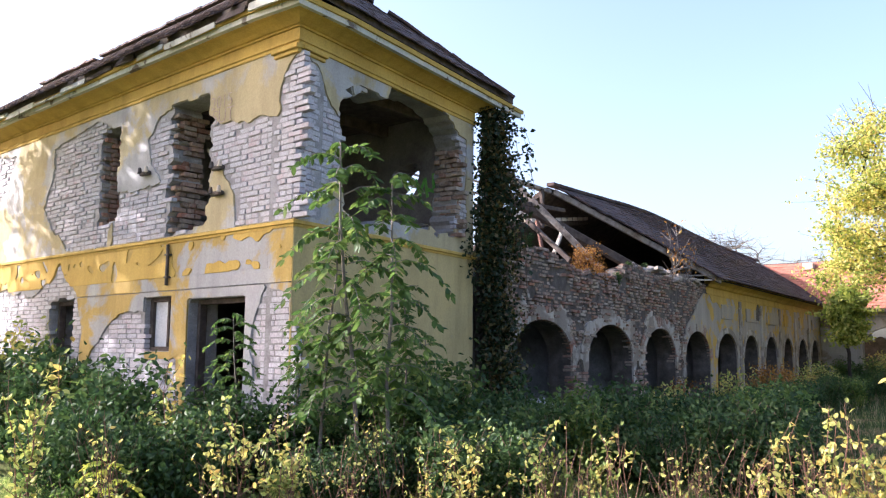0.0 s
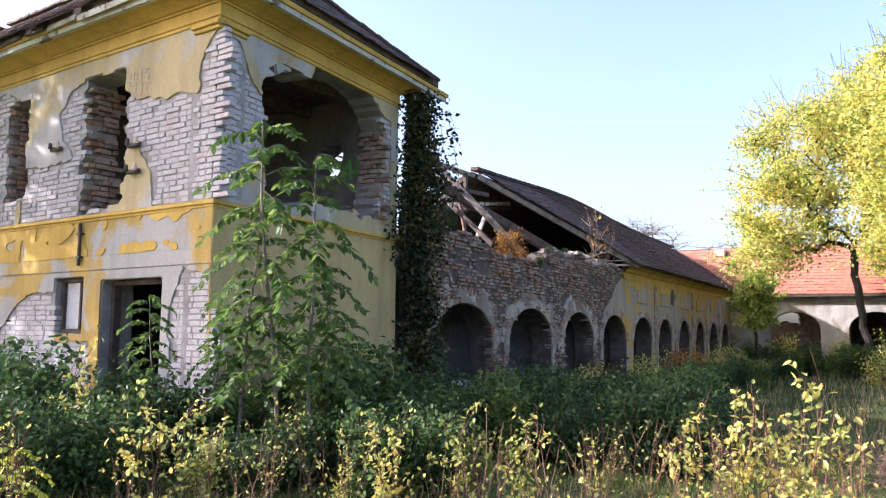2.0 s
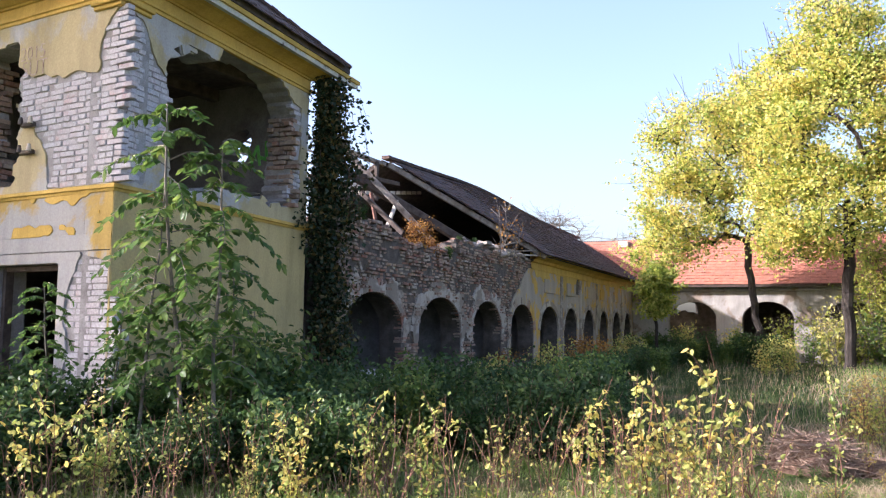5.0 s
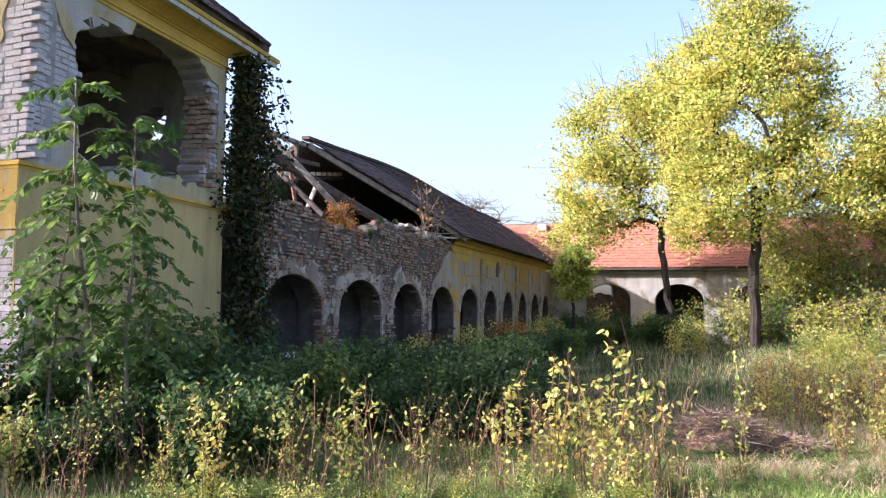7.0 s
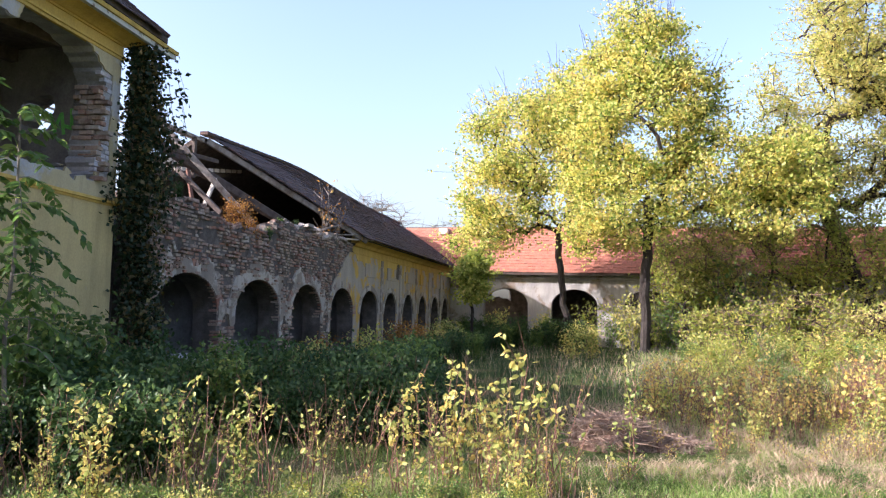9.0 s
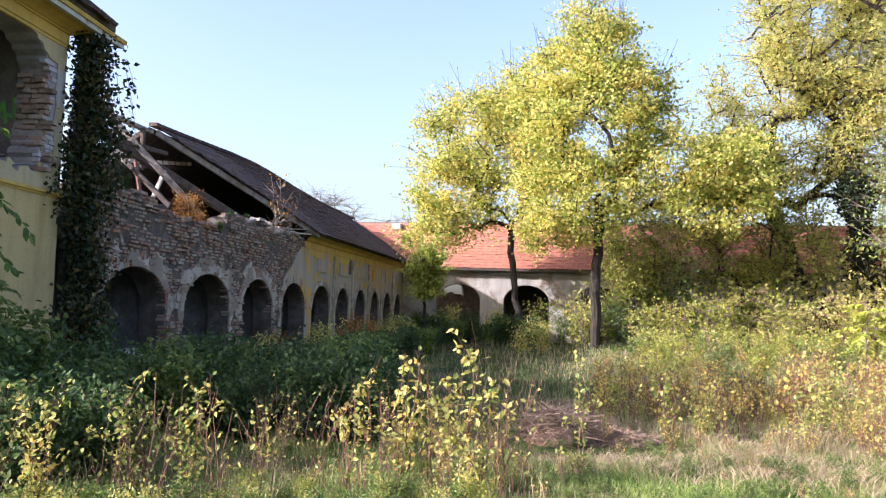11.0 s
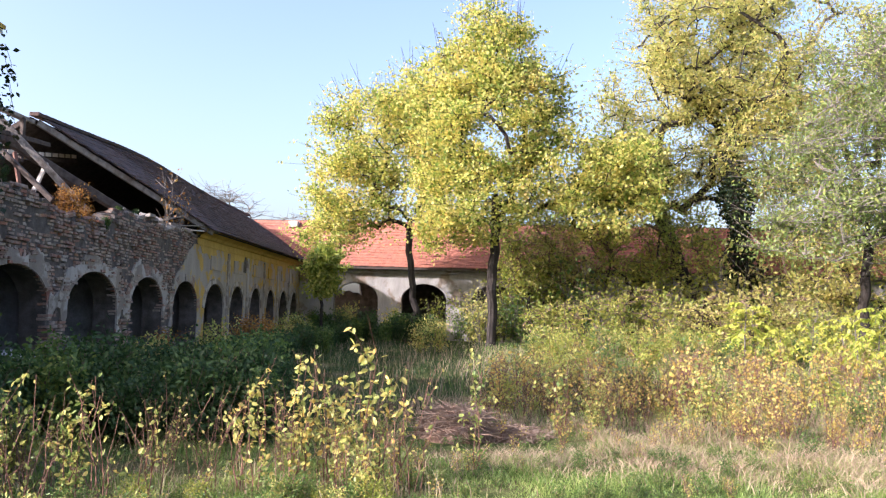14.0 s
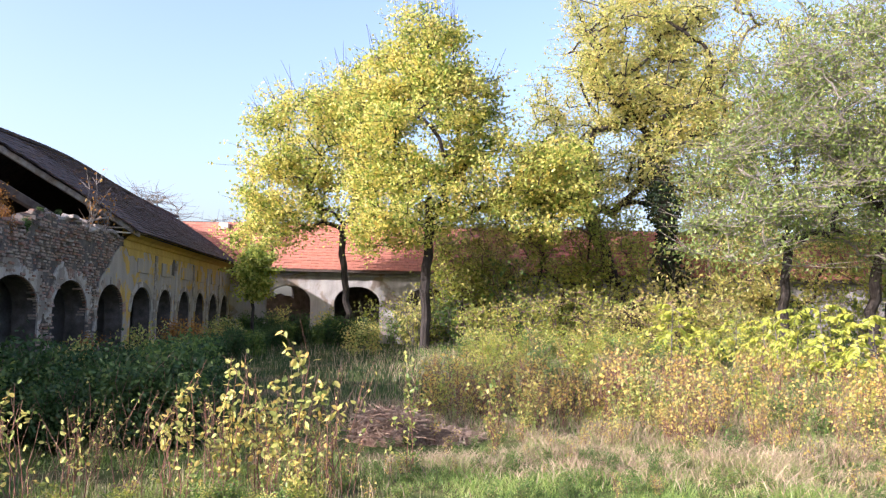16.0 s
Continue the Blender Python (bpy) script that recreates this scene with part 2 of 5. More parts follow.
def add_box(bm, m, sx, sy, sz, bev=0.0, jitter=0.0):
    """A box of that size, centred at m, with worn edges."""
    r = bmesh.ops.create_cube(bm, size=1.0, matrix=m @ Matrix.Diagonal((sx, sy, sz, 1)))
    if jitter:
        for v in r["verts"]:
            v.co += Vector([random.uniform(-jitter, jitter) for _ in range(3)])
    if bev:
        es = list({e for v in r["verts"] for e in v.link_edges})
        bmesh.ops.bevel(bm, geom=es, offset=bev, segments=1, affect="EDGES")


def beam(bm, a, b, w, h):
    """A squared timber from a to b."""
    a, b = Vector(a), Vector(b)
    d = b - a
    q = d.to_track_quat("X", "Z").to_matrix().to_4x4()
    add_box(bm, Matrix.Translation((a + b) / 2) @ q, d.length, w, h, min(w, h) * 0.12)


def tube(points, radii, sides=6):
    """Vertices and quads of a bent, tapered tube."""
    pts = [Vector(p) for p in points]
    V, F = [], []
    for i, p in enumerate(pts):
        d = (pts[min(i + 1, len(pts) - 1)] - pts[max(i - 1, 0)])
        d = d.normalized() if d.length > 1e-6 else Vector((0, 0, 1))
        s = d.cross(Vector((0.31, 0.95, 0.05))).normalized()
        t = d.cross(s)
        for k in range(sides):
            a = 2 * math.pi * k / sides
            V.append(p + (s * math.cos(a) + t * math.sin(a)) * radii[i])
    for i in range(len(pts) - 1):
        for k in range(sides):
            F.append((i * sides + k, i * sides + (k + 1) % sides, (i + 1) * sides + (k + 1) % sides, (i + 1) * sides + k))
    return V, F


class Bag:
    """Collects quads of many tubes into one mesh."""

    def __init__(self):
        self.v, self.f, self.n = [], [], 0

    def add(self, vf):
        v, f = vf
        self.v.append(np.array([tuple(p) for p in v]))
        self.f.append(np.array(f) + self.n)
        self.n += len(v)

    def mesh(self, name):
        return mesh_from(name, np.vstack(self.v), np.vstack(self.f))


def nz(x, y, s=1.0, seed=0.0):
    return noise.noise(Vector((x * s, y * s, seed)))


def sheet(fn, u0, u1, z0, z1, step, y_out, y_in, rough=0.0):
    """A slab in a wall's frame: fn(u, z) > 0 tells where it is solid; its outline is traced, so edges may be ragged.
    It reaches from depth y_out (the face) to y_in. Returns vertices and triangles."""
    nu, nv = int(round((u1 - u0) / step)), int(round((z1 - z0) / step))
    us, zs = [u0 + (u1 - u0) * i / nu for i in range(nu + 1)], [z0 + (z1 - z0) * j / nv for j in range(nv + 1)]
    val = [[fn(u, z) for z in zs] for u in us]
    V, F, idx = [], [], {}

    def vert(key, u, z):
        if key not in idx:
            idx[key] = len(V)
            d = rough * nz(u, z, 2.3, 7.0) if rough else 0.0
            V.append((u, y_out + d, z))
            V.append((u, y_in, z))
        return idx[key]

    for i in range(nu):
        for j in range(nv):
            cs = [(i, j), (i + 1, j), (i + 1, j + 1), (i, j + 1)]
            vs = [val[a][b] for a, b in cs]
            if all(v <= 0 for v in vs):
                continue
            ring, cut = [], []
            for k in range(4):
                a, b = cs[k], cs[(k + 1) % 4]
                va, vb = vs[k], vs[(k + 1) % 4]
                if va > 0:
                    ring.append(vert(a, us[a[0]], zs[a[1]]))
                    cut.append(False)
                if (va > 0) != (vb > 0):
                    t = min(max(va / (va - vb), 0.02), 0.98)
                    e = (min(a, b), max(a, b))
                    ring.append(vert(e, us[a[0]] + (us[b[0]] - us[a[0]]) * t, zs[a[1]] + (zs[b[1]] - zs[a[1]]) * t))
                    cut.append(True)
            for k in range(1, len(ring) - 1):
                F.append((ring[0], ring[k], ring[k + 1]))
                F.append((ring[0] + 1, ring[k + 1] + 1, ring[k] + 1))
            for k in range(len(ring)):
                k2 = (k + 1) % len(ring)
                if cut[k] and cut[k2] and vs[0:1] and ring[k] != ring[k2]:
                    p, q = ring[k], ring[k2]
                    F.append((q, p, p + 1))
                    F.append((q, p + 1, q + 1))
            for k in range(4):
                (ai, aj), (bi, bj) = cs[k], cs[(k + 1) % 4]
                edge = (k == 0 and j == 0) or (k == 2 and j == nv - 1) or (k == 1 and i == nu - 1) or (k == 3 and i == 0)
                if edge and vs[k] > 0 and vs[(k + 1) % 4] > 0:
                    p, q = idx[(ai, aj)], idx[(bi, bj)]
                    F.append((q, p, p + 1))
                    F.append((q, p + 1, q + 1))
    return np.array(V), np.array(F)


def sheet_part(name, m, material, parent, fn, u0, u1, z0, z1, step, y_out, y_in, rough=0.0, label=""):
    v, f = sheet(fn, u0, u1, z0, z1, step, y_out, y_in, rough)
    me = mesh_from(name, v, f)
    me.transform(m)
    return link(name, me, material, parent, label)


def rect_sd(u, z, u0, u1, z0, z1):
    """Positive outside the rectangle."""
    return max(u0 - u, u - u1, z0 - z, z - z1)


def arch_sd(u, z, c, w, spring, rise, z0):
    """Positive outside an arched opening: half width w, elliptical head above the springing."""
    if z <= spring:
        return max(abs(u - c) - w, z0 - z)
    return (math.hypot((u - c) / w, (z - spring) / rise) - 1) * min(w, rise)


def poly_sd(u, z, pts):
    """Positive inside the polygon."""
    inside, best = False, 1e9
    n = len(pts)
    for i in range(n):
        (x1, y1), (x2, y2) = pts[i], pts[(i + 1) % n]
        if (y1 > z) != (y2 > z) and u < (x2 - x1) * (z - y1) / (y2 - y1) + x1:
            inside = not inside
        dx, dy = x2 - x1, y2 - y1
        t = max(0.0, min(1.0, ((u - x1) * dx + (z - y1) * dy) / (dx * dx + dy * dy)))
        best = min(best, math.hypot(u - x1 - t * dx, z - y1 - t * dy))
    return best if inside else -best


BOX = bmesh.new()
bmesh.ops.create_cube(BOX, size=1.0)
bmesh.ops.bevel(BOX, geom=BOX.edges[:], offset=0.06, segments=1, affect="EDGES")
BOX_ME = bpy.data.meshes.new("worn_block")
bmesh.ops.triangulate(BOX, faces=BOX.faces[:])
BOX.to_mesh(BOX_ME)
BOX.free()
BOX_V = np.array([v.co[:] for v in BOX_ME.vertices])
BOX_F = np.array([p.vertices[:] for p in BOX_ME.polygons])


def pieces(name, rest_name, parent, poses, m_one, m_joined, near, limit=300):
    """Blocks at the given poses (scale included). The limit nearest to the point `near` are objects, the rest is one mesh."""
    poses = sorted(poses, key=lambda p: (p.translation - Vector(near)).length)
    me = BOX_ME.copy()
    me.name = name
    me.materials.append(m_one)
    inv = parent.matrix_world.inverted() if parent else Matrix.Identity(4)
    for p in poses[:limit]:
        ob = new(name, me)
        ob.parent = parent
        ob.matrix_basis = inv @ p
    rest = poses[limit:]
    if rest:
        V = np.vstack([BOX_V @ np.array(p.to_3x3()).T + np.array(p.translation) for p in rest])
        F = np.vstack([BOX_F + i * len(BOX_V) for i in range(len(rest))])
        ob = link(rest_name, mesh_from(rest_name, V, F), m_joined, parent)
        ob.matrix_parent_inverse = inv
        ob["kind"] = "stuff"


def courses(m, fn, u0, u1, z0, z1, rng, length=0.29, height=0.075, depth=0.10, proud=0.012, uneven=0.012, row_out=0.0):
    """Poses of the bricks of a running bond where fn(u, z) > 0."""
    out = []
    z, row = z0 + height / 2, 0
    while z < z1:
        ro = rng.uniform(-row_out, row_out)
        u = u0 + (row % 2) * length * 0.5 * rng.uniform(0.8, 1.2)
        while u < u1:
            ln = length if rng.random() < 0.6 else length * 0.5
            if fn(u + ln / 2, z) > 0:
                o = proud + ro + rng.uniform(-uneven, uneven)
                out.append(m @ Matrix.Translation((u + ln / 2, depth / 2 - o, z + rng.uniform(-0.004, 0.004)))
                           @ Euler((rng.uniform(-0.02, 0.02) - row_out * rng.uniform(0, 4), rng.uniform(-0.02, 0.02), rng.uniform(-0.02, 0.02) * (1 + 90 * row_out))).to_matrix().to_4x4()
                           @ Matrix.Diagonal((ln - 0.016, depth, height - 0.014, 1)))
            u += ln
        z += height
        row += 1
    return out

# ---------------------------------------------------------------- ground


def ground_height(x, y):
    d = math.hypot(x, y)
    if d > 120:
        return 0.0
    h = 0.10 * nz(x, y, 0.22, 3) + 0.035 * nz(x, y, 1.1, 5)
    return h * min(1.0, d / 6)


def make_ground():
    ring = [0, 2, 4, 5, 6, 7, 8, 9, 10, 11, 12, 13, 14, 15, 16, 18, 20, 22, 24, 27, 30, 34, 38, 43, 50, 60, 80, 120, 300, 900, 2500]
    n = 160
    V, F = [(0, 0, 0)], []
    for r in ring[1:]:
        for k in range(n):
            a = 2 * math.pi * k / n
            x, y = r * math.cos(a), r * math.sin(a)
            V.append((x, y, ground_height(x, y)))
    for i in range(1, len(ring) - 1):
        for k in range(n):
            p, q = 1 + (i - 1) * n, 1 + i * n
            F.append((p + k, q + k, q + (k + 1) % n))
            F.append((p + k, q + (k + 1) % n, p + (k + 1) % n))
    for k in range(n):
        F.append((0, 1 + k, 1 + (k + 1) % n))
    m, nt, b = mat("meadow", 0.95, 0.1)
    a = noise_tex(nt, 0.5, 6, 0.65)
    f = noise_tex(nt, 14, 6, 0.7)
    col = ramp(nt, a, [(0.3, (0.06, 0.085, 0.02)), (0.5, (0.10, 0.12, 0.035)), (0.62, (0.16, 0.12, 0.06)), (0.75, (0.08, 0.10, 0.03))])
    col = mix(nt, 0.6, col, ramp(nt, f, [(0.3, (0.15, 0.15, 0.15)), (0.7, (0.85, 0.85, 0.85))]), "OVERLAY")
    nt.links.new(col, b.inputs["Base Color"])
    bump(nt, b, f, 0.9, 0.05)
    ob = link("ground", mesh_from("ground", V, F), m)
    tagged(ob, "overgrown meadow ground with grass and bare soil", "ground", kind="structure")


make_ground()

# ---------------------------------------------------------------- the corner house
WALL_L = 13.0       # length of the long front
WALL_R = 4.52       # width of the gable side
ROOM = 4.5          # depth of the rooms behind the long front
house = thing("ruined_house", Matrix.Identity(4), "two-storey derelict house with peeling yellow plaster and bare brick", "house")

W1 = (-2.98, -1.98, 3.32, 5.22)
W2 = (-5.22, -4.62, 3.62, 5.18)
W3 = (-3.55, -2.78, 1.54, 2.34)
W4 = (-6.87, -5.95, 0.9, 2.38)
DOOR = (-2.33, -0.94, -0.3, 2.28)


def ragged(u, z, seed, amp=0.05):
    """Brick-stepped raggedness of a broken edge."""
    return amp * (noise.cell(Vector((u * 3.5, z * 13.3, seed))) - 0.5) * 2


def left_solid(u, z):
    d = rect_sd(u, z, *W1) + ragged(u, z, 1, 0.05) * (1 if z < 5.1 else 0.3)
    d = min(d, rect_sd(u, z, *W2) + ragged(u, z, 2, 0.03))
    d = min(d, rect_sd(u, z, *W3), rect_sd(u, z, *W4) + ragged(u, z, 4, 0.02), rect_sd(u, z, *DOOR))
    return d


HOLE = [(0.91, 4.99), (1.29, 5.24), (1.88, 5.22), (2.13, 5.5), (2.79, 5.54), (3.39, 5.5), (3.81, 5.37), (4.05, 5.02), (4.05, 4.33),
        (3.88, 3.51), (3.39, 3.43), (3.09, 3.57), (2.23, 3.49), (1.08, 3.38), (0.94, 4.03), (0.89, 4.63)]


def right_solid(u, z):
    return -poly_sd(u, z, HOLE) + ragged(u, z, 6, 0.035)


P_CORNER = [(0.2, 5.5), (-0.16, 5.29), (-0.36, 5.03), (-0.31, 4.72), (-0.36, 4.61), (-1.05, 4.68), (-1.62, 4.72), (-2.0, 4.9), (-1.95, 4.2),
            (-1.61, 4.07), (-1.32, 3.68), (-1.25, 3.26), (-1.2, 3.2), (0.2, 3.2)]
P_MID = [(-2.9, 5.3), (-3.35, 5.1), (-3.68, 4.81), (-3.55, 4.4), (-3.27, 4.1), (-4.04, 4.04), (-4.68, 4.1), (-4.75, 3.2), (-3.02, 3.15), (-2.27, 3.2), (-2.4, 4.0)]
P_WEST = [(-4.9, 5.25), (-5.4, 5.45), (-6.39, 5.3), (-7.08, 5.2), (-7.0, 4.82), (-7.38, 4.12), (-7.08, 3.78), (-6.32, 3.25), (-4.87, 3.2), (-4.6, 4.0)]
P_FAR = [(-13.1, 5.4), (-10.5, 5.3), (-9.73, 5.43), (-8.83, 5.3), (-9.06, 4.87), (-9.53, 4.35), (-9.9, 3.3), (-13.1, 3.3)]
P_LOW1 = [(-13.2, 2.6), (-9.23, 2.68), (-7.62, 2.5), (-6.9, 2.7), (-6.53, 3.08), (-6.2, 2.7), (-5.85, 2.5), (-5.6, 1.91), (-5.69, 0.0), (-13.2, 0.0)]
P_LOW2 = [(-5.3, 1.45), (-4.46, 2.08), (-3.56, 2.11), (-3.5, 1.4), (-2.6, 1.45), (-2.36, 0.0), (-5.5, 0.0)]
P_LOW3 = [(-0.75, 1.9), (-0.5, 2.4), (-0.1, 2.3), (0.2, 1.2), (0.2, 0.0), (-0.8, 0.0)]
P_RCOR = [(-0.2, 5.5), (0.34, 5.32), (0.53, 5.1), (0.66, 4.83), (1.06, 4.64), (1.06, 4.03), (0.67, 3.72), (0.47, 3.26), (-0.2, 3.2)]


def bare_left_up(u, z):
    w = 0.07 * nz(u, z, 2.5, 11) + 0.04 * nz(u, z, 8, 12)
    return max(poly_sd(u, z, p) for p in (P_CORNER, P_MID, P_WEST, P_FAR)) + w


def bare_left_low(u, z):
    w = 0.10 * nz(u, z, 2.1, 13) + 0.04 * nz(u, z, 8, 14)
    return max(poly_sd(u, z, p) for p in (P_LOW1, P_LOW2, P_LOW3)) + w


def bare_right(u, z):
    w = 0.06 * nz(u, z, 2.5, 15) + 0.03 * nz(u, z, 8, 16)
    return max(poly_sd(u, z, P_RCOR), 0.16 - abs(u - 4.11) if 3.5 < z < 5.2 else -1) + w


LEVEL = {}


def house_walls():
    LEVEL["south"] = sheet_part("wall_south", ML, M_MORTAR_LIME, house, left_solid, -WALL_L, -0.06, -0.3, 5.72, 0.06, 0.0, 0.48, label="bare mortar between limed bricks")
    sheet_part("wall_east", MR, M_MORTAR_LIME, house, right_solid, 0.06, WALL_R, -0.3, 5.72, 0.06, 0.0, 0.48)
    # coats of render, broken away in patches
    sheet_part("render_upper", ML, M_PLASTER_UP, house, lambda u, z: min(left_solid(u, z) - 0.01, -bare_left_up(u, z)),
               -WALL_L, 0.02, 3.19, 5.5, 0.04, -0.028, -0.001, 0.006, "faded yellow and grey render, broken away in patches")
    sheet_part("render_lower", ML, M_PLASTER_LOW, house, lambda u, z: min(left_solid(u, z) - 0.01, -bare_left_low(u, z), abs((z - 0.35) % 0.46 - 0.23) - 0.008 if z > 2.0 else 1),
               -WALL_L, 0.02, -0.3, 2.62, 0.04, -0.028, -0.001, 0.006, "peeling yellow render with grooves")
    sheet_part("render_band", ML, M_YELLOW, house, lambda u, z: min(left_solid(u, z) - 0.01, -bare_left_low(u, z), -0.12 + 0.3 * abs(nz(u, z * 1.6, 1.3, 17)) + 0.1 * nz(u, z, 5, 18) + 0.12 * min(1.0, max(0.0, -u - 2.2))),
               -WALL_L, 0.02, 2.622, 3.12, 0.04, -0.036, -0.001, 0.006, "yellow band below the string course")
    sheet_part("render_band_base", ML, M_PLASTER_LOW, house, lambda u, z: min(left_solid(u, z) - 0.01, -bare_left_low(u, z)),
               -WALL_L, 0.02, 2.622, 3.12, 0.06, -0.024, -0.001, 0.006, "grey undercoat where the paint has flaked")
    sheet_part("render_side_upper", MR, M_PLASTER_UP, house, lambda u, z: min(right_solid(u, z) - 0.01, -bare_right(u, z)),
               -0.02, WALL_R, 3.19, 5.5, 0.04, -0.028, -0.001, 0.006, "grey render round the broken opening")
    sheet_part("render_side_lower", MR, M_PLASTER_SIDE, house, lambda u, z: 1.0, -0.02, WALL_R, -0.3, 3.12, 0.08, -0.028, -0.001, 0.008, "dull yellow render in the shade")
    # inner shell; the gloom of the rooms is put into the plaster colour
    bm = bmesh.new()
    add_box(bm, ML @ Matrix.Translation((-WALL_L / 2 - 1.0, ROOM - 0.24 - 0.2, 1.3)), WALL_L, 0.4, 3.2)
    part("wall_north_lower", bm, M_INNER_SHADED, house)
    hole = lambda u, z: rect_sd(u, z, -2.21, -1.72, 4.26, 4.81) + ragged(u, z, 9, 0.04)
    sheet_part("wall_north", ML @ Matrix.Translation((0, ROOM - 0.5, 0)), M_INNER_SHADED, house, hole, -WALL_L, -1.1, 2.9, 5.8, 0.08, 0.0, 0.36)
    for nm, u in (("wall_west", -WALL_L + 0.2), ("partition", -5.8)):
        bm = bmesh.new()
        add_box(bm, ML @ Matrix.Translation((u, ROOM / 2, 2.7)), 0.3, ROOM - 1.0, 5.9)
        part(nm, bm, M_INNER_SHADED, house)
    bm = bmesh.new()
    add_box(bm, ML @ Matrix.Translation((-WALL_L / 2 - 0.7, ROOM / 2, 2.95)), WALL_L - 0.5, ROOM - 0.6, 0.22)
    part("floor_slab", bm, M_INNER_SHADED, house)
    bm = bmesh.new()
    add_box(bm, ML @ Matrix.Translation((-WALL_L / 2 - 0.6, ROOM / 2, 5.72)), WALL_L - 0.5, ROOM - 0.6, 0.12)
    part("ceiling", bm, M_WOOD_DARK, house)
    for k in range(9):
        bm = bmesh.new()
        add_box(bm, ML @ Matrix.Translation((-1.2 - k * 1.3, ROOM / 2, 5.56)), 0.16, ROOM - 0.7, 0.2, 0.01)
        part("ceiling_beam", bm, M_WOOD_DARK, house)


def swept(name, profile, material, label=""):
    """A moulding along both fronts, mitred at the corner. profile: (out, z)."""
    V, F = [], []
    a, b = ML.to_3x3() @ Vector((1, 0, 0)), MR.to_3x3() @ Vector((1, 0, 0))
    oa, ob_ = ML.to_3x3() @ Vector((0, -1, 0)), MR.to_3x3() @ Vector((0, -1, 0))
    n = len(profile)
    ring = []
    for k in range(27):
        ring.append(("a", -WALL_L + WALL_L * k / 26))
    for k in range(1, 10):
        ring.append(("b", (WALL_R + (0.72 if profile[1][0] > 0.3 else 0.0)) * k / 9))
    for i, (w, s) in enumerate(ring):
        for o, z in profile:
            wob = 0.006 * nz(s, z, 1.3, 21)
            if w == "a" and s < -1e-6:
                p = C0 + a * s + oa * (o + wob)
            elif w == "a":
                p = C0 + (oa + ob_) * o
            else:
                e = o if s > WALL_R - 1e-6 else 0
                p = C0 + b * (s + e) + ob_ * (o + wob)
            V.append((p.x, p.y, z + wob))
    for i in range(len(ring) - 1):
        for k in range(n):
            F.append((i * n + k, (i + 1) * n + k, (i + 1) * n + (k + 1) % n, i * n + (k + 1) % n))
    return link(name, mesh_from(name, V, F), material, house, label)


def house_trim():
    swept("string_course", [(-0.01, 3.12), (0.045, 3.12), (0.05, 3.15), (0.075, 3.16), (0.07, 3.2), (-0.01, 3.23)], M_YELLOW, "yellow string course, grey on top")
    swept("architrave", [(-0.01, 5.49), (0.045, 5.49), (0.05, 5.53), (0.07, 5.54), (0.065, 5.57), (-0.01, 5.58)], M_YELLOW)
    swept("frieze", [(-0.01, 5.582), (0.035, 5.582), (0.035, 5.72), (-0.01, 5.72)], M_YELLOW)
    swept("cornice", [(-0.01, 5.722), (0.06, 5.722), (0.07, 5.745), (0.10, 5.75), (0.15, 5.78), (0.26, 5.83), (0.36, 5.85), (0.37, 5.86), (-0.01, 5.87)], M_YELLOW, "yellow coved cornice")
    # flaking board under the tiles
    swept("fascia", [(0.33, 5.84), (0.40, 5.84), (0.40, 5.915), (0.33, 5.915)], M_FASCIA, "flaking pale fascia board")
    swept("eaves_board", [(0.33, 5.917), (0.43, 5.917), (0.435, 5.985), (0.33, 5.985)], M_YELLOW, "yellow eaves board under the tiles")
    # split boards that hang along the south eaves
    rb = random.Random(14)
    u = -12.6
    while u < -0.4:
        ln = rb.uniform(0.5, 1.3)
        bm = bmesh.new()
        add_box(bm, ML @ Matrix.Translation((u + ln / 2, -0.455 - rb.uniform(0, 0.03), rb.uniform(5.90, 5.99))) @ Euler((rb.uniform(-0.5, 0.2), rb.uniform(-0.04, 0.04), 0)).to_matrix().to_4x4(), ln, 0.025, rb.uniform(0.06, 0.13), 0.004, 0.006)
        part("eaves_plank", bm, M_FASCIA if rb.random() < 0.6 else M_WOOD_DARK, house)
        u += ln + rb.uniform(-0.05, 0.4)
    # capital over the corner pilaster strip
    bm = bmesh.new()
    for zc, out, hz in ((5.40, 0.05, 0.05), (5.455, 0.085, 0.06)):
        add_box(bm, ML @ Matrix.Translation((-0.2, -out / 2, zc)), 0.46 + out, out + 0.03, hz, 0.008)
        add_box(bm, MR @ Matrix.Translation((0.24, -out / 2, zc)), 0.4 + out, out + 0.03, hz - 0.006, 0.008)
    part("corner_ledge", bm, M_YELLOW, house)


SLOPE = 0.80


def house_roof():
    o = 0.44
    z0 = 6.1
    far_v = WALL_R + 0.8
    half = (far_v + o) / 2
    rise = half * SLOPE
    a = ML.to_3x3() @ Vector((1, 0, 0))
    b = MR.to_3x3() @ Vector((1, 0, 0))
    inn = ML.to_3x3() @ Vector((0, 1, 0))
    west = MR.to_3x3() @ Vector((0, 1, 0))

    def at(u, v, z):
        p = C0 + a * u + b * v
        return (p.x, p.y, z)

    ue = o
    mid = far_v / 2 - o / 2
    V = [at(ue, -o, z0), at(ue, far_v, z0), at(ue - half, mid, z0 + rise), at(-WALL_L - o, -o, z0), at(-WALL_L - o, far_v, z0), at(-WALL_L - o, mid, z0 + rise)]
    V += [(x, y, z - 0.1) for x, y, z in V]
    F = [(0, 1, 2), (3, 0, 2), (3, 2, 5), (1, 4, 5), (1, 5, 2), (4, 3, 5)]
    F += [(k + 6, j + 6, i + 6) for j, k, i in F]
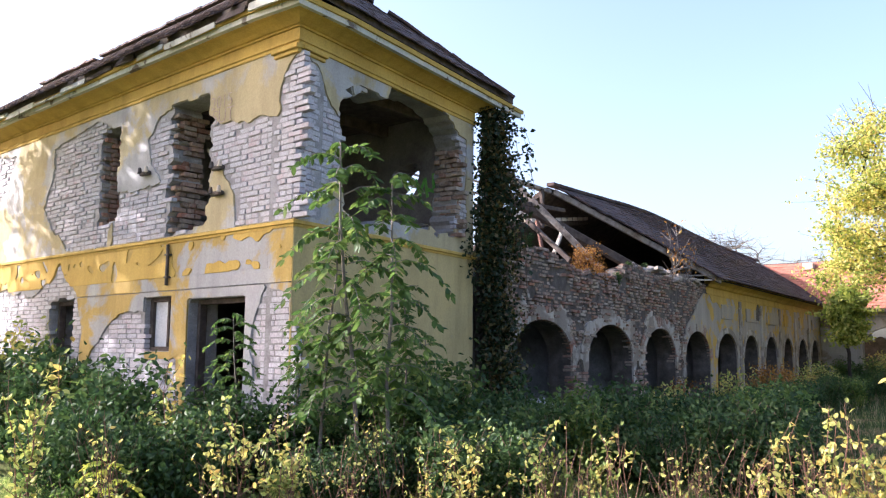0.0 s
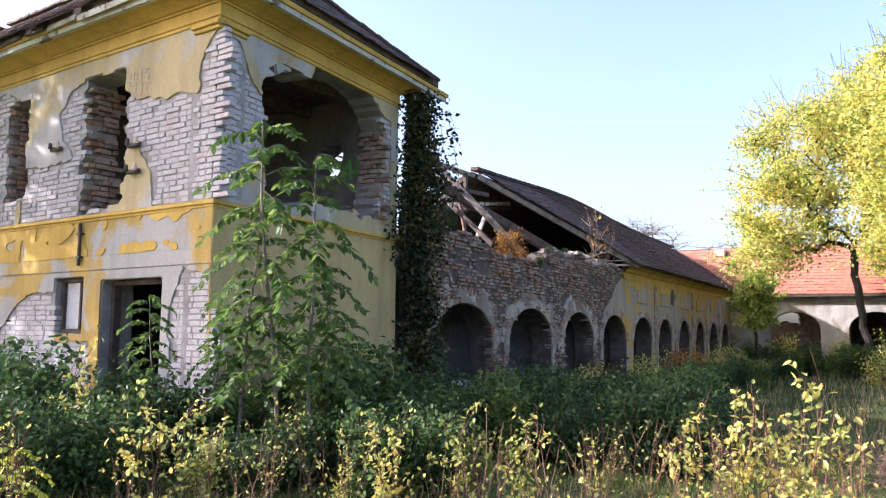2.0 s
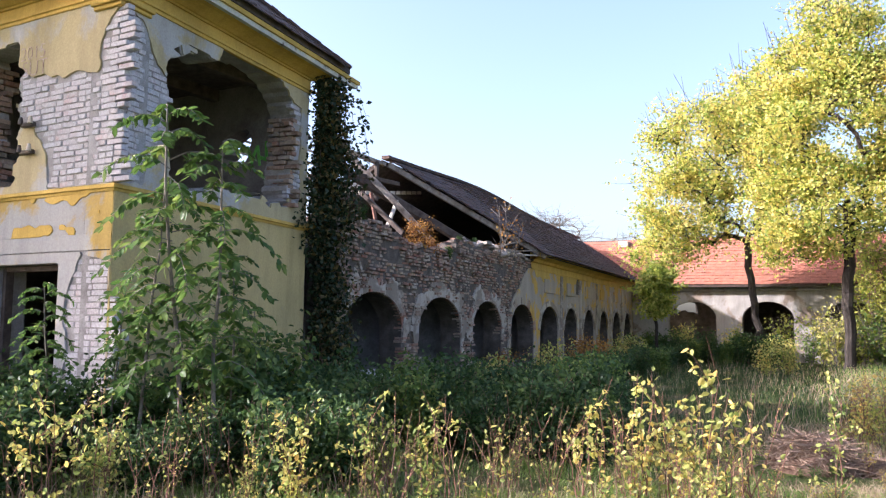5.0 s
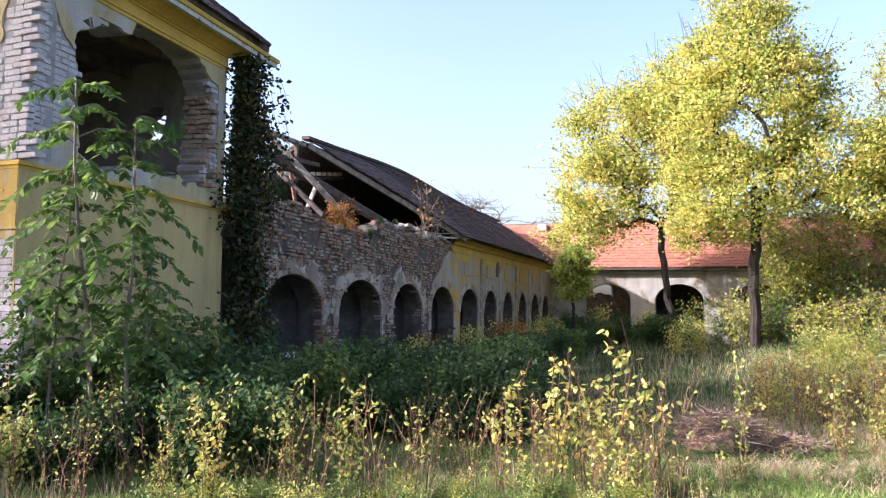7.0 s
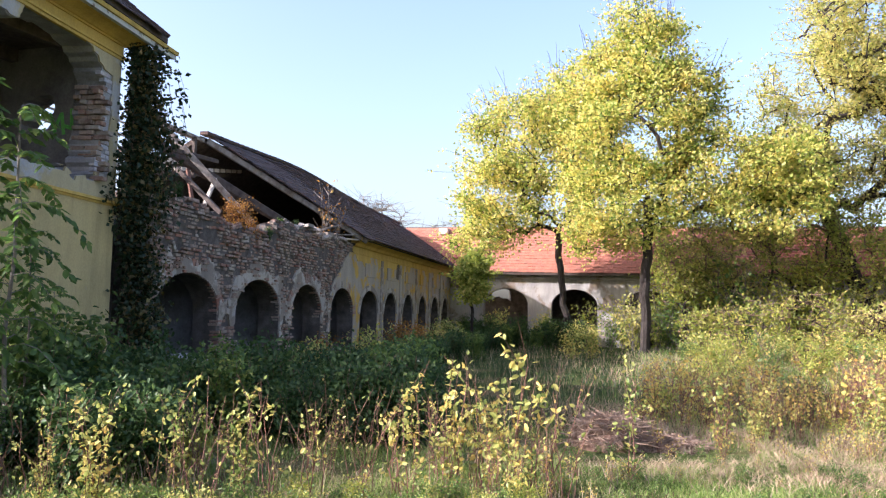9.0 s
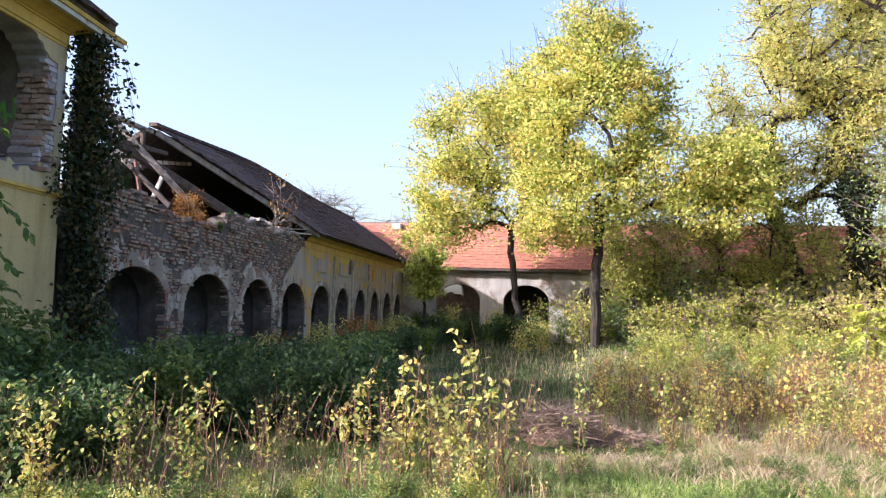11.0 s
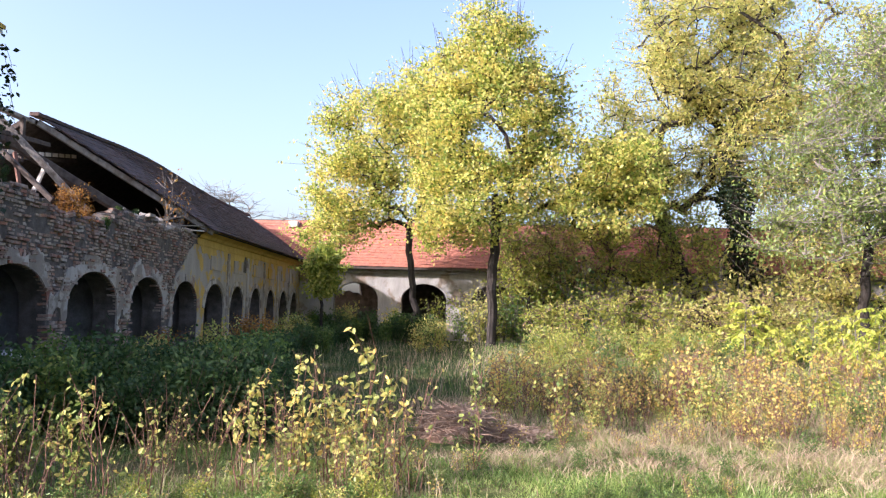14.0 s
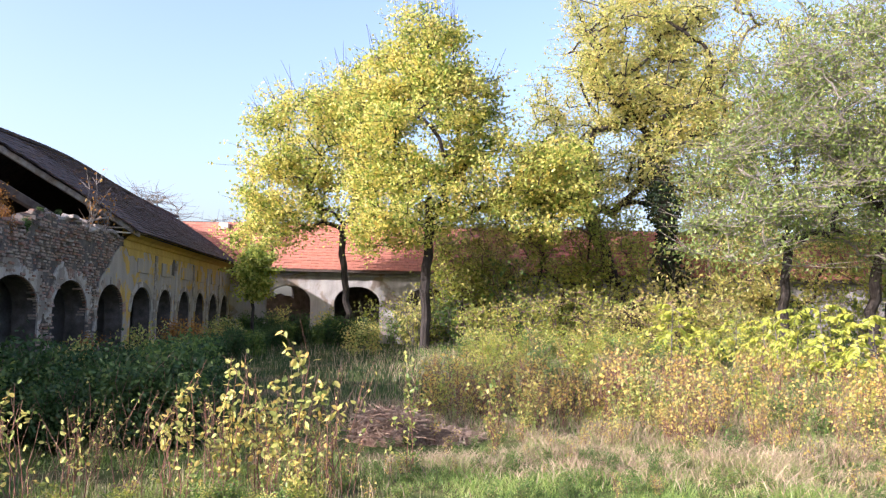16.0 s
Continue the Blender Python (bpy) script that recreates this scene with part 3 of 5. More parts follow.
    for p, q in ((0, 1), (3, 0), (4, 3), (1, 4)):
        F += [(p + 6, q + 6, q), (p + 6, q, p)]
    deck = link("roof_deck", mesh_from("roof_deck", V, F), M_WOOD_DARK, house)
    rng = random.Random(5)
    poses = []
    ang = math.atan(SLOPE)
    # tiles of the long front slope and of the hip
    for (org, al, inw, ln, side) in ((Vector(at(ue, -o, z0)), -a, inn, WALL_L + 2 * o, "s"), (Vector(at(ue, -o, z0)), b, west, far_v + o, "e")):
        for r in range(20):
            d = 0.05 + r * 0.16
            h = d * math.cos(ang)
            hi = ln if side == "s" else ln - h
            u = h
            while u < hi:
                if rng.random() > (0.16 if r < 3 and side == "s" else 0.015):
                    slip = rng.uniform(0.0, 0.09) if r == 0 and side == "s" else 0.0
                    c = org + al * (u + 0.09) + inw * (h - slip) + Vector((0, 0, -slip * 0.9 + d * math.sin(ang) + 0.024 + rng.uniform(-0.008, 0.012)))
                    ex = al
                    ey = (inw * math.cos(ang) + Vector((0, 0, math.sin(ang)))).normalized()
                    ez = ex.cross(ey)
                    if ez.z < 0:
                        ez = -ez
                        ex = -ex
                    ey = (ey - ez * 0.06).normalized()
                    m = Matrix.Identity(4)
                    m.col[0][:3], m.col[1][:3], m.col[2][:3], m.col[3][:3] = ex * 0.172, ey * rng.uniform(0.26, 0.34), ez * 0.018, c
                    poses.append(m)
                u += 0.178
    # ridge and hip caps
    for p, q in ((V[0], V[2]), (V[1], V[2]), (V[2], V[5])):
        p, q = Vector(p), Vector(q)
        n = int((q - p).length / 0.33)
        for k in range(n):
            if rng.random() < 0.1:
                continue
            c = p.lerp(q, (k + 0.5) / n) + Vector((0, 0, 0.035 + rng.uniform(-0.015, 0.02)))
            m = Matrix.Translation(c) @ (q - p).to_track_quat("X", "Z").to_matrix().to_4x4() @ Euler((rng.uniform(-0.1, 0.1), rng.uniform(-0.06, 0.06), rng.uniform(-0.1, 0.1))).to_matrix().to_4x4() @ Matrix.Diagonal((0.36, 0.17, 0.05, 1))
            poses.append(m)
    pieces("roof_tile", "roof_tiles", deck, poses, M_TILE, M_TILE_J, (-7.3, 9, 6.1), 300)


house_walls()
house_trim()
house_roof()

M_ARC_PALE = paint_mat("pale_stained_render", (0.43, 0.38, 0.32), (0.27, 0.225, 0.18), 0.5, 2.0)
# ---------------------------------------------------------------- the arcade wing
wing = thing("arcade_wing", Matrix.Identity(4), "long single-storey arcade wing of ruined brick with a sagging dark roof", "building")
ARCHES = [(6.71, 1.23), (9.97, 1.23), (13.1, 1.12), (16.15, 1.12), (19.05, 1.08), (21.9, 0.92), (24.75, 0.88), (27.5, 0.8), (30.25, 0.85), (32.9, 0.8)]
WING_0, WING_1 = 5.1, 34.5
SPRING, RISE = 1.42, 0.76


def wing_top(u):
    if u > 16.9:
        return 3.6
    k = [(4.0, 3.3), (5.4, 3.42), (6.3, 3.56), (7.3, 3.55), (8.3, 3.3), (9.8, 3.22), (10.6, 3.4), (11.2, 3.54), (12.9, 3.6), (14.6, 3.52), (17.0, 3.6)]
    for (a, b), (c, d) in zip(k, k[1:]):
        if a <= u <= c:
            t = (u - a) / (c - a)
            return b + (d - b) * t + 0.07 * (noise.cell(Vector((u * 3.4, 1.0, 31))) - 0.5)
    return 3.6


def wing_solid(u, z):
    d = min(arch_sd(u, z, c, w, SPRING, RISE, -1) for c, w in ARCHES)
    return min(d, wing_top(u) - z)


def wing_bare(u, z):
    """Where the render has gone."""
    w = 0.25 * nz(u, z, 1.2, 41) + 0.12 * nz(u, z, 5, 42)
    edge = 15.2 + 1.9 * max(0.0, min(1.0, (z - 2.3) / 1.2))
    p = max(edge - u, 0.45 - math.hypot((u - 22.6) / 2.4, (z - 3.05) / 0.7), 0.25 - abs(u - 31.6) * 0.6 if z < 2.6 else -1)
    return p + w


def wing_walls():
    LEVEL["wing"] = sheet_part("wall_east", MA, M_MORTAR, wing, wing_solid, WING_0, WING_1, -0.3, 3.66, 0.06, 0.0, 0.5, 0.02, "rough brick wall with round arches")
    sheet_part("render", MA, M_ARC_PLASTER, wing, lambda u, z: min(wing_solid(u, z) - 0.01, -wing_bare(u, z)), 14.5, WING_1, -0.3, 3.3, 0.06, -0.03, -0.001, 0.01, "stained yellow and grey render")
    near_arch = lambda u, z: min(arch_sd(u, z, c, w, SPRING, RISE, -1) for c, w in ARCHES[:4])
    sheet_part("render_remnant", MA, M_ARC_PALE, wing, lambda u, z: min(wing_solid(u, z) - 0.012, wing_bare(u, z) - 0.05, 0.27 - near_arch(u, z) + 0.5 * nz(u, z, 1.4, 44) + 0.22 * nz(u, z, 6, 45), z - 1.1 + 0.5 * nz(u, z, 1.1, 46)),
               WING_0 + 0.4, 17.5, 0.0, 3.2, 0.05, -0.042, -0.001, 0.012, "last scraps of grey render round the arches")
    sheet_part("render_frieze", MA, M_YELLOW, wing, lambda u, z: min(0.62 * nz(u * 1.3, z * 0.45, 1.1, 81) - 0.12 + 0.7 * (z - 3.0), wing_solid(u, z) - 0.01, u - 17.0),
               16.9, WING_1, 2.2, 3.28, 0.06, -0.038, -0.001, 0.006, "bright yellow limewash left under the cornice")["kind"] = "stuff"
    # corridor behind the arches; its shade is put into the darkened limewash
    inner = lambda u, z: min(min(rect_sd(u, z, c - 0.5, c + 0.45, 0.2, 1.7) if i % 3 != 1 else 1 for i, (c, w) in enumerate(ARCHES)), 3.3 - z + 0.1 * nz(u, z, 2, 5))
    sheet_part("inner_wall", MA, grain_mat("shaded_limewash", (0.05, 0.042, 0.036), (0.11, 0.10, 0.09), (0.2, 0.19, 0.185), 1.2, 20), wing, inner, WING_0, WING_1, -0.3, 3.35, 0.1, 2.6, 2.95, 0.02)
    bm = bmesh.new()
    add_box(bm, MA @ Matrix.Translation(((WING_0 + WING_1) / 2, 6.6, 1.6)), WING_1 - WING_0, 0.4, 3.8)
    part("wall_west", bm, M_MORTAR, wing)
    bm = bmesh.new()
    add_box(bm, MA @ Matrix.Translation(((17.0 + WING_1) / 2, 3.4, 3.45)), WING_1 - 17.0, 6.4, 0.12)
    part("ceiling", bm, M_WOOD_DARK, wing)
    # unseen vault, added to keep sky light off the corridor walls
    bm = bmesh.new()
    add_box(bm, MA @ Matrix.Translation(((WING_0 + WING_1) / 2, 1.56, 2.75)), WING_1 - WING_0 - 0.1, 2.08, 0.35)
    part("corridor_vault", bm, M_INNER_SHADED, wing)
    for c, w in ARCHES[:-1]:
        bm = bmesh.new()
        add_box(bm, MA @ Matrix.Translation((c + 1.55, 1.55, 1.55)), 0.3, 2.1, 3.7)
        part("cross_wall", bm, M_JAMB_SHADED, wing)
    # strips between the arches, rings round them, blocks in the frieze
    for i, (c, w) in enumerate(ARCHES):
        if c < 18:
            continue
        v, f = sheet(lambda u, z: min(arch_sd(u, z, c, w + 0.01, SPRING, RISE + 0.01, -1), 0.17 - arch_sd(u, z, c, w + 0.01, SPRING, RISE + 0.01, -1), z - SPRING), c - w - 0.3, c + w + 0.3, SPRING, SPRING + RISE + 0.3, 0.05, -0.055, -0.028, 0.004)
        me = mesh_from("arch_ring", v, f)
        me.transform(MA)
        link("arch_ring", me, M_ARC_PALE, wing)
        if i + 1 < len(ARCHES):
            m = (c + w + ARCHES[i + 1][0] - ARCHES[i + 1][1]) / 2
            bm = bmesh.new()
            add_box(bm, MA @ Matrix.Translation((m, -0.03, 1.5)), 0.26, 0.09, 3.5, 0.01)
            part("pilaster", bm, M_ARC_PALE, wing)
        bm = bmesh.new()
        add_box(bm, MA @ Matrix.Translation((c, -0.045, 2.84)), 1.25, 0.05, 0.44, 0.008)
        part("frieze_panel", bm, M_ARC_PLASTER, wing)
    # cornice of the part that still has its render
    prof = [(-0.01, 3.28), (0.05, 3.28), (0.06, 3.33), (0.03, 3.34), (0.03, 3.5), (0.1, 3.52), (0.14, 3.6), (0.3, 3.68), (0.32, 3.78), (-0.01, 3.8)]
    V, F = [], []
    for i in range(36):
        u = 17.0 + (WING_1 - 17.0) * i / 35
        for o, z in prof:
            V.append(MA @ Vector((u, -o, z + 0.01 * nz(u, z, 1, 8))))
    n = len(prof)
    for i in range(35):
        for k in range(n):
            F.append((i * n + k, (i + 1) * n + k, (i + 1) * n + (k + 1) % n, i * n + (k + 1) % n))
    link("cornice", mesh_from("cornice", V, F), M_YELLOW, wing, "yellow cornice under the eaves")


RIDGE_IN, RIDGE_Z, EAVE_OUT, EAVE_Z = 3.1, 6.12, 0.42, 3.72


def wing_roof():
    run = RIDGE_IN + EAVE_OUT
    dz = RIDGE_Z - EAVE_Z
    ln = math.hypot(run, dz)
    ey = Vector((0, run / ln, dz / ln))
    ez = Vector((0, -dz / ln, run / ln))
    # unevenness plus a hump shaped to fit the ridge line from the camera
    ridge_hump = lambda u, d: -0.10 * math.sin(max(0.0, (u - 13) / 24) * math.pi) * (d / ln) * 0 + 0.03 * nz(u, d, 0.5, 51) + 0.24 * math.exp(-((u - 20.5) / 5.5) ** 2) * d / ln
    first = lambda d: 17.2 - 3.8 * d / ln
    rng = random.Random(8)
    poses = []
    d = 0.1
    while d < ln:
        u = first(d) + rng.uniform(-0.1, 0.15)
        while u < 37.0 - 0.6 * d:
            if rng.random() > 0.012:
                c = Vector((u, -EAVE_OUT, EAVE_Z)) + ey * d + ez * (0.05 + ridge_hump(u, d) + rng.uniform(-0.008, 0.008))
                m = Matrix.Identity(4)
                y2 = (ey - ez * 0.11).normalized()
                m.col[0][:3], m.col[1][:3], m.col[2][:3], m.col[3][:3] = Vector((0.205, 0, 0)), y2 * 0.34, ez * 0.04, c
                poses.append(MA @ m)
            u += 0.216
        d += 0.185
    u = 13.4
    while u < 36:
        m = Matrix.Translation((u, RIDGE_IN, RIDGE_Z + 0.07 + 0.03 * nz(u, 0, 0.5, 51) + 0.28 * math.exp(-((u - 20.5) / 5.5) ** 2))) @ Matrix.Diagonal((0.38, 0.26, 0.1, 1))
        poses.append(MA @ m)
        u += 0.36
    # boarding, front and back slope
    V, F = [], []
    for side in (0, 1):
        base = len(V)
        for k in range(9):
            t = k / 8
            dd = t * ln
            y = -EAVE_OUT + run * t if side == 0 else 2 * RIDGE_IN + EAVE_OUT - run * t
            u0 = first(dd) + 0.1 if side == 0 else 13.0
            z = EAVE_Z + dz * t
            for u in (u0, 37.0):
                V += [MA @ Vector((u, y, z)), MA @ Vector((u, y, z - 0.06))]
        for k in range(8):
            p, q = base + k * 4, base + k * 4 + 4
            F += [(p, p + 2, q + 2, q), (p + 1, q + 1, q + 3, p + 3), (p, q, q + 1, p + 1), (p + 2, p + 3, q + 3, q + 2)]
    deck = link("roof_deck", mesh_from("roof_deck", V, F), M_WOOD_DARK, wing)
    pieces("roof_tile", "roof_tiles", deck, poses, M_TILE, M_TILE_J, tuple(MA @ Vector((15, 1, 4))), 300)
    # bare timbers of the fallen part
    def rafter(name, a, b, w=0.13, h=0.17, m=M_WOOD):
        bm = bmesh.new()
        beam(bm, MA @ Vector(a), MA @ Vector(b), w, h)
        part(name, bm, m, wing)
    rafter("verge_rafter", (17.25, -0.4, 3.66), (13.4, RIDGE_IN, RIDGE_Z - 0.06), 0.1, 0.16)
    for u in (7.5, 9.2, 11.0, 12.9):
        rafter("rafter", (u, 2 * RIDGE_IN + EAVE_OUT, EAVE_Z), (u, RIDGE_IN, RIDGE_Z - 0.1), 0.11, 0.14, M_WOOD_DARK)
    for k in range(11):
        t = 0.12 + k * 0.083
        y, z = 2 * RIDGE_IN + EAVE_OUT - run * t, EAVE_Z + dz * t
        rafter("batten", (6.4 + 0.3 * (k % 3), y, z + 0.02), (13.2, y, z + 0.02), 0.05, 0.04, M_WOOD)
    rafter("ridge_pole", (9.6, RIDGE_IN, 6.0), (13.2, RIDGE_IN, RIDGE_Z - 0.1), 0.09, 0.1)
    rafter("leaning_rafter", (9.4, 2.6, 6.0), (10.1, 0.25, 3.45), 0.1, 0.14)
    rafter("king_post", (12.6, 3.05, 4.9), (12.6, 3.05, 6.0), 0.1, 0.1, M_WOOD_DARK)
    rafter("broken_purlin", (8.2, 1.7, 4.9), (11.6, 1.9, 5.15), 0.08, 0.1, M_WOOD_DARK)
    rafter("rafter_stump", (8.6, 0.3, 3.5), (8.9, 1.5, 4.5), 0.08, 0.1, M_WOOD_DARK)
    rafter("leaning_rafter", (9.7, 2.75, 5.4), (13.3, 0.4, 3.6), 0.18, 0.2, M_WOOD_DARK)
    rafter("tie_beam", (9.9, 3.0, 4.86), (11.9, 3.0, 5.24), 0.14, 0.14, M_WOOD_PALE)
    rafter("collar_beam", (10.8, 3.2, 4.74), (15.9, 3.2, 5.5), 0.1, 0.1, M_WOOD_DARK)
    # short pale planks stand in for daylight between the battens
    for k in range(-5, 13):
        u = 11.1 + k * 0.37
        z = 4.90 + (u - 11.0) * 0.148
        rafter("slat", (u - 0.14, 3.1, z - 0.02), (u + 0.14, 3.1, z + 0.02), 0.03, 0.1, M_WOOD_PALE)
    rafter("strut", (9.54, 1.6, 4.6), (9.16, 1.2, 3.55), 0.07, 0.08, M_RED_STEM)
    rafter("strut", (10.93, 1.6, 4.6), (9.46, 1.2, 3.6), 0.08, 0.08, M_WOOD_PALE)
    # a few tiles and laths that hang off the broken edge
    rafter("lath", (14.6, 0.2, 3.62), (17.6, -0.3, 3.9), 0.05, 0.035)
    rafter("lath", (15.2, 0.3, 3.6), (17.9, -0.42, 3.74), 0.06, 0.04, M_WOOD_PALE)
    rafter("lath", (13.6, 0.35, 3.58), (16.2, 0.1, 4.05), 0.05, 0.04)


wing_walls()
wing_roof()

# ---------------------------------------------------------------- the far wing across the yard
FAR_Y = 41.4
MF = frame_of(Vector((0, FAR_Y, 0)), Vector((1, 0, 0)), Vector((0, 1, 0)))
far = thing("far_wing", Matrix.Identity(4), "long single-storey wing with wide arches and a red tiled roof", "building")
FAR_ARCH = [(-6.6, 1.12), (-3.2, 1.12), (0.3, 1.12), (3.8, 1.12), (7.3, 1.12), (10.8, 1.12), (14.3, 1.12), (17.8, 1.12)]


def far_wing():
    solid = lambda u, z: min(arch_sd(u, z, c, w, 1.95, 0.82, -1) for c, w in FAR_ARCH)
    sheet_part("wall_south", MF, M_FAR_PLASTER_SHADED, far, solid, -10, 26, -0.3, 3.42, 0.1, 0.0, 0.5, 0.03, "stained pale render over rough stone, darkened in colour for shade")
    # hole added so sky light stands in for sunlit rubble in the arch
    sheet_part("wall_north", MF, M_MORTAR, far, lambda u, z: rect_sd(u, z, -8.3, -7.2, 2.3, 2.9) + 0.25 * nz(u, z, 2.2, 71), -10, 26, -0.3, 3.4, 0.12, 5.3, 5.7)
    for c, w in FAR_ARCH[1:]:
        bm = bmesh.new()
        add_box(bm, MF @ Matrix.Translation((c - 1.7, 2.9, 1.55)), 0.3, 4.75, 3.7)
        part("cross_wall", bm, M_MORTAR, far)
    bm = bmesh.new()
    add_box(bm, MF @ Matrix.Translation((8, 2.9, 3.3)), 36, 4.7, 0.12)
    part("ceiling", bm, M_WOOD_DARK, far)
    bm = bmesh.new()
    add_box(bm, MF @ Matrix.Translation((8, -0.06, 3.3)), 36, 0.14, 0.09, 0.02)
    add_box(bm, MF @ Matrix.Translation((8, -0.12, 3.48)), 36, 0.3, 0.1, 0.02)
    part("cornice", bm, M_FAR_PLASTER_SHADED, far)
    run, dz = 3.3, 2.55
    ln = math.hypot(run, dz)
    ey, ez = Vector((0, run / ln, dz / ln)), Vector((0, -dz / ln, run / ln))
    rng = random.Random(9)
    poses = []
    d = 0.1
    while d < ln:
        u = -14.0
        while u < 27:
            c = Vector((u, -0.35, 3.56)) + ey * d + ez * (0.05 + 0.04 * nz(u, d, 0.4, 61) + rng.uniform(-0.01, 0.01))
            m = Matrix.Identity(4)
            m.col[0][:3], m.col[1][:3], m.col[2][:3], m.col[3][:3] = Vector((0.215, 0, 0)), (ey - ez * 0.06).normalized() * 0.3, ez * 0.025, c
            poses.append(MF @ m)
            u += 0.22
        d += 0.24
    V = []
    for u in (-14, 27):
        for y, z in ((-0.4, 3.55), (run - 0.35, 3.55 + dz + 0.05), (2 * run - 0.3, 3.55), (run - 0.35, 3.45 + dz), (-0.4, 3.45), (2 * run - 0.3, 3.45)):
            V.append(MF @ Vector((u, y, z)))
    F = [(0, 6, 7, 1), (1, 7, 8, 2), (4, 3, 9, 10), (3, 5, 11, 9), (0, 4, 10, 6), (2, 8, 11, 5)]
    deck = link("roof_deck", mesh_from("roof_deck", V, F), M_WOOD_DARK, far)
    pieces("roof_tile", "roof_tiles", deck, poses, M_RED_J, M_RED_J, (-8, 41, 4), 0)
    bm = bmesh.new()
    add_box(bm, MF @ Matrix.Translation((-10.4, 2.4, 5.85)), 0.5, 0.5, 0.35, 0.03)
    part("roof_vent", bm, M_WOOD_PALE, far, "small pale roof vent")


far_wing()

# ---------------------------------------------------------------- bricks that show where the render has gone
rng_b = random.Random(21)
south_bricks = courses(ML, lambda u, z: min(bare_left_up(u, z) - 0.02, left_solid(u, z) - 0.04), -10.6, 0.0, 3.23, 5.48, rng_b)
low_bricks = courses(ML, lambda u, z: min(bare_left_low(u, z) - 0.02, left_solid(u, z) - 0.04), -10.6, 0.0, 0.6, 3.1, rng_b, proud=0.008, uneven=0.007)
east_bricks = courses(MR, lambda u, z: min(bare_right(u, z) - 0.02, right_solid(u, z) - 0.02), 0.0, WALL_R, 3.23, 5.48, rng_b)
pieces("brick", "bricks", LEVEL["south"], south_bricks + east_bricks, M_BRICK, M_BRICK_J, (-7.9, 7.1, 4.2), 300)
pieces("whitewashed_brick", "whitewashed_bricks", LEVEL["south"], low_bricks, M_BRICK, M_LIMED_LOW, (-7.9, 7.1, 1.5), 0)
jambs = []
for (u, z0, z1) in ((W1[0] + 0.02, 3.3, 5.15), (W2[0] + 0.02, 3.6, 5.1)):
    mj = frame_of(ML @ Vector((u, 0, 0)), ML.to_3x3() @ Vector((0, 1, 0)), ML.to_3x3() @ Vector((-1, 0, 0)))
    jambs += courses(mj, lambda a, z: 1, 0.02, 0.46, z0, z1, rng_b, 0.24, 0.08, 0.14, 0.04, 0.045)
mj = frame_of(MR @ Vector((4.02, 0.47, 0)), MR.to_3x3() @ Vector((0, -1, 0)), MR.to_3x3() @ Vector((1, 0, 0)))
jambs += courses(mj, lambda a, z: 1, 0.02, 0.44, 3.45, 5.0, rng_b, 0.24, 0.08, 0.14, 0.04, 0.045)
pieces("jamb_brick", "jamb_bricks", house, jambs, M_RUIN, M_RUIN_J, (-8, 8, 4), 200)
wing_bricks = courses(MA, lambda u, z: min(wing_bare(u, z) - 0.03, wing_solid(u, z) - 0.02), WING_0 + 0.1, 18.0, 0.2, 3.75, rng_b, 0.30, 0.07, 0.2, 0.03, 0.03, 0.012)


def weathered(p):
    """A brick of the ruin, eaten back in patches, chipped and out of true."""
    k = nz(p.translation.y, p.translation.z, 1.5, 48) + 0.6 * nz(p.translation.y, p.translation.z * 2.5, 3.1, 49)
    return (p @ Matrix.Translation((rng_b.uniform(-0.06, 0.06), max(-0.16, 0.42 * k), rng_b.uniform(-0.06, 0.06)))
            @ Euler((rng_b.uniform(-0.05, 0.05), rng_b.uniform(-0.03, 0.03), rng_b.uniform(-0.05, 0.05))).to_matrix().to_4x4()
            @ Matrix.Diagonal((rng_b.uniform(0.65, 1.04), 1, rng_b.uniform(0.7, 1.1), 1)))


wing_bricks = [weathered(p) for p in wing_bricks if rng_b.random() > 0.05]
# loose bricks along the broken top, and brick heads round the arches
for k in range(150):
    u = rng_b.uniform(5.0, 17.0)
    wing_bricks.append(MA @ Matrix.Translation((u, rng_b.uniform(0.02, 0.45), wing_top(u) + rng_b.uniform(-0.02, 0.06)))
                       @ Euler((rng_b.uniform(-0.3, 0.3), rng_b.uniform(-0.3, 0.3), rng_b.uniform(-0.6, 0.6))).to_matrix().to_4x4() @ Matrix.Diagonal((0.26, 0.13, 0.07, 1)))
for c, w in ARCHES[:4]:
    for k in range(31):
        a = math.pi * (k + 0.5) / 31
        p = Vector((c + math.cos(a) * (w + 0.14), 0.02, SPRING + math.sin(a) * (RISE + 0.14)))
        wing_bricks.append(MA @ Matrix.Translation(p) @ Euler((0, -a + math.pi / 2, 0)).to_matrix().to_4x4() @ Matrix.Diagonal((0.1, 0.1, 0.28, 1)))
rubble = []
for k in range(90):
    u = rng_b.uniform(11.4, 16.8)
    e = rng_b.uniform(0.08, 0.26)
    rubble.append(MA @ Matrix.Translation((u, rng_b.uniform(-0.05, 0.4), wing_top(u) + rng_b.uniform(0.0, 0.14))) @ Euler([rng_b.uniform(-0.6, 0.6) for _ in range(3)]).to_matrix().to_4x4() @ Matrix.Diagonal((e, e * rng_b.uniform(0.5, 0.9), e * rng_b.uniform(0.3, 0.6), 1)))
pieces("rubble_stone", "rubble_stones", LEVEL["wing"], rubble, M_ARC_PALE, M_ARC_PALE, tuple(MA @ Vector((14, 0, 3.6))), 90)
pieces("brick", "bricks", LEVEL["wing"], wing_bricks, M_RUIN, M_RUIN_J, tuple(MA @ Vector((9, 0, 3))), 300)

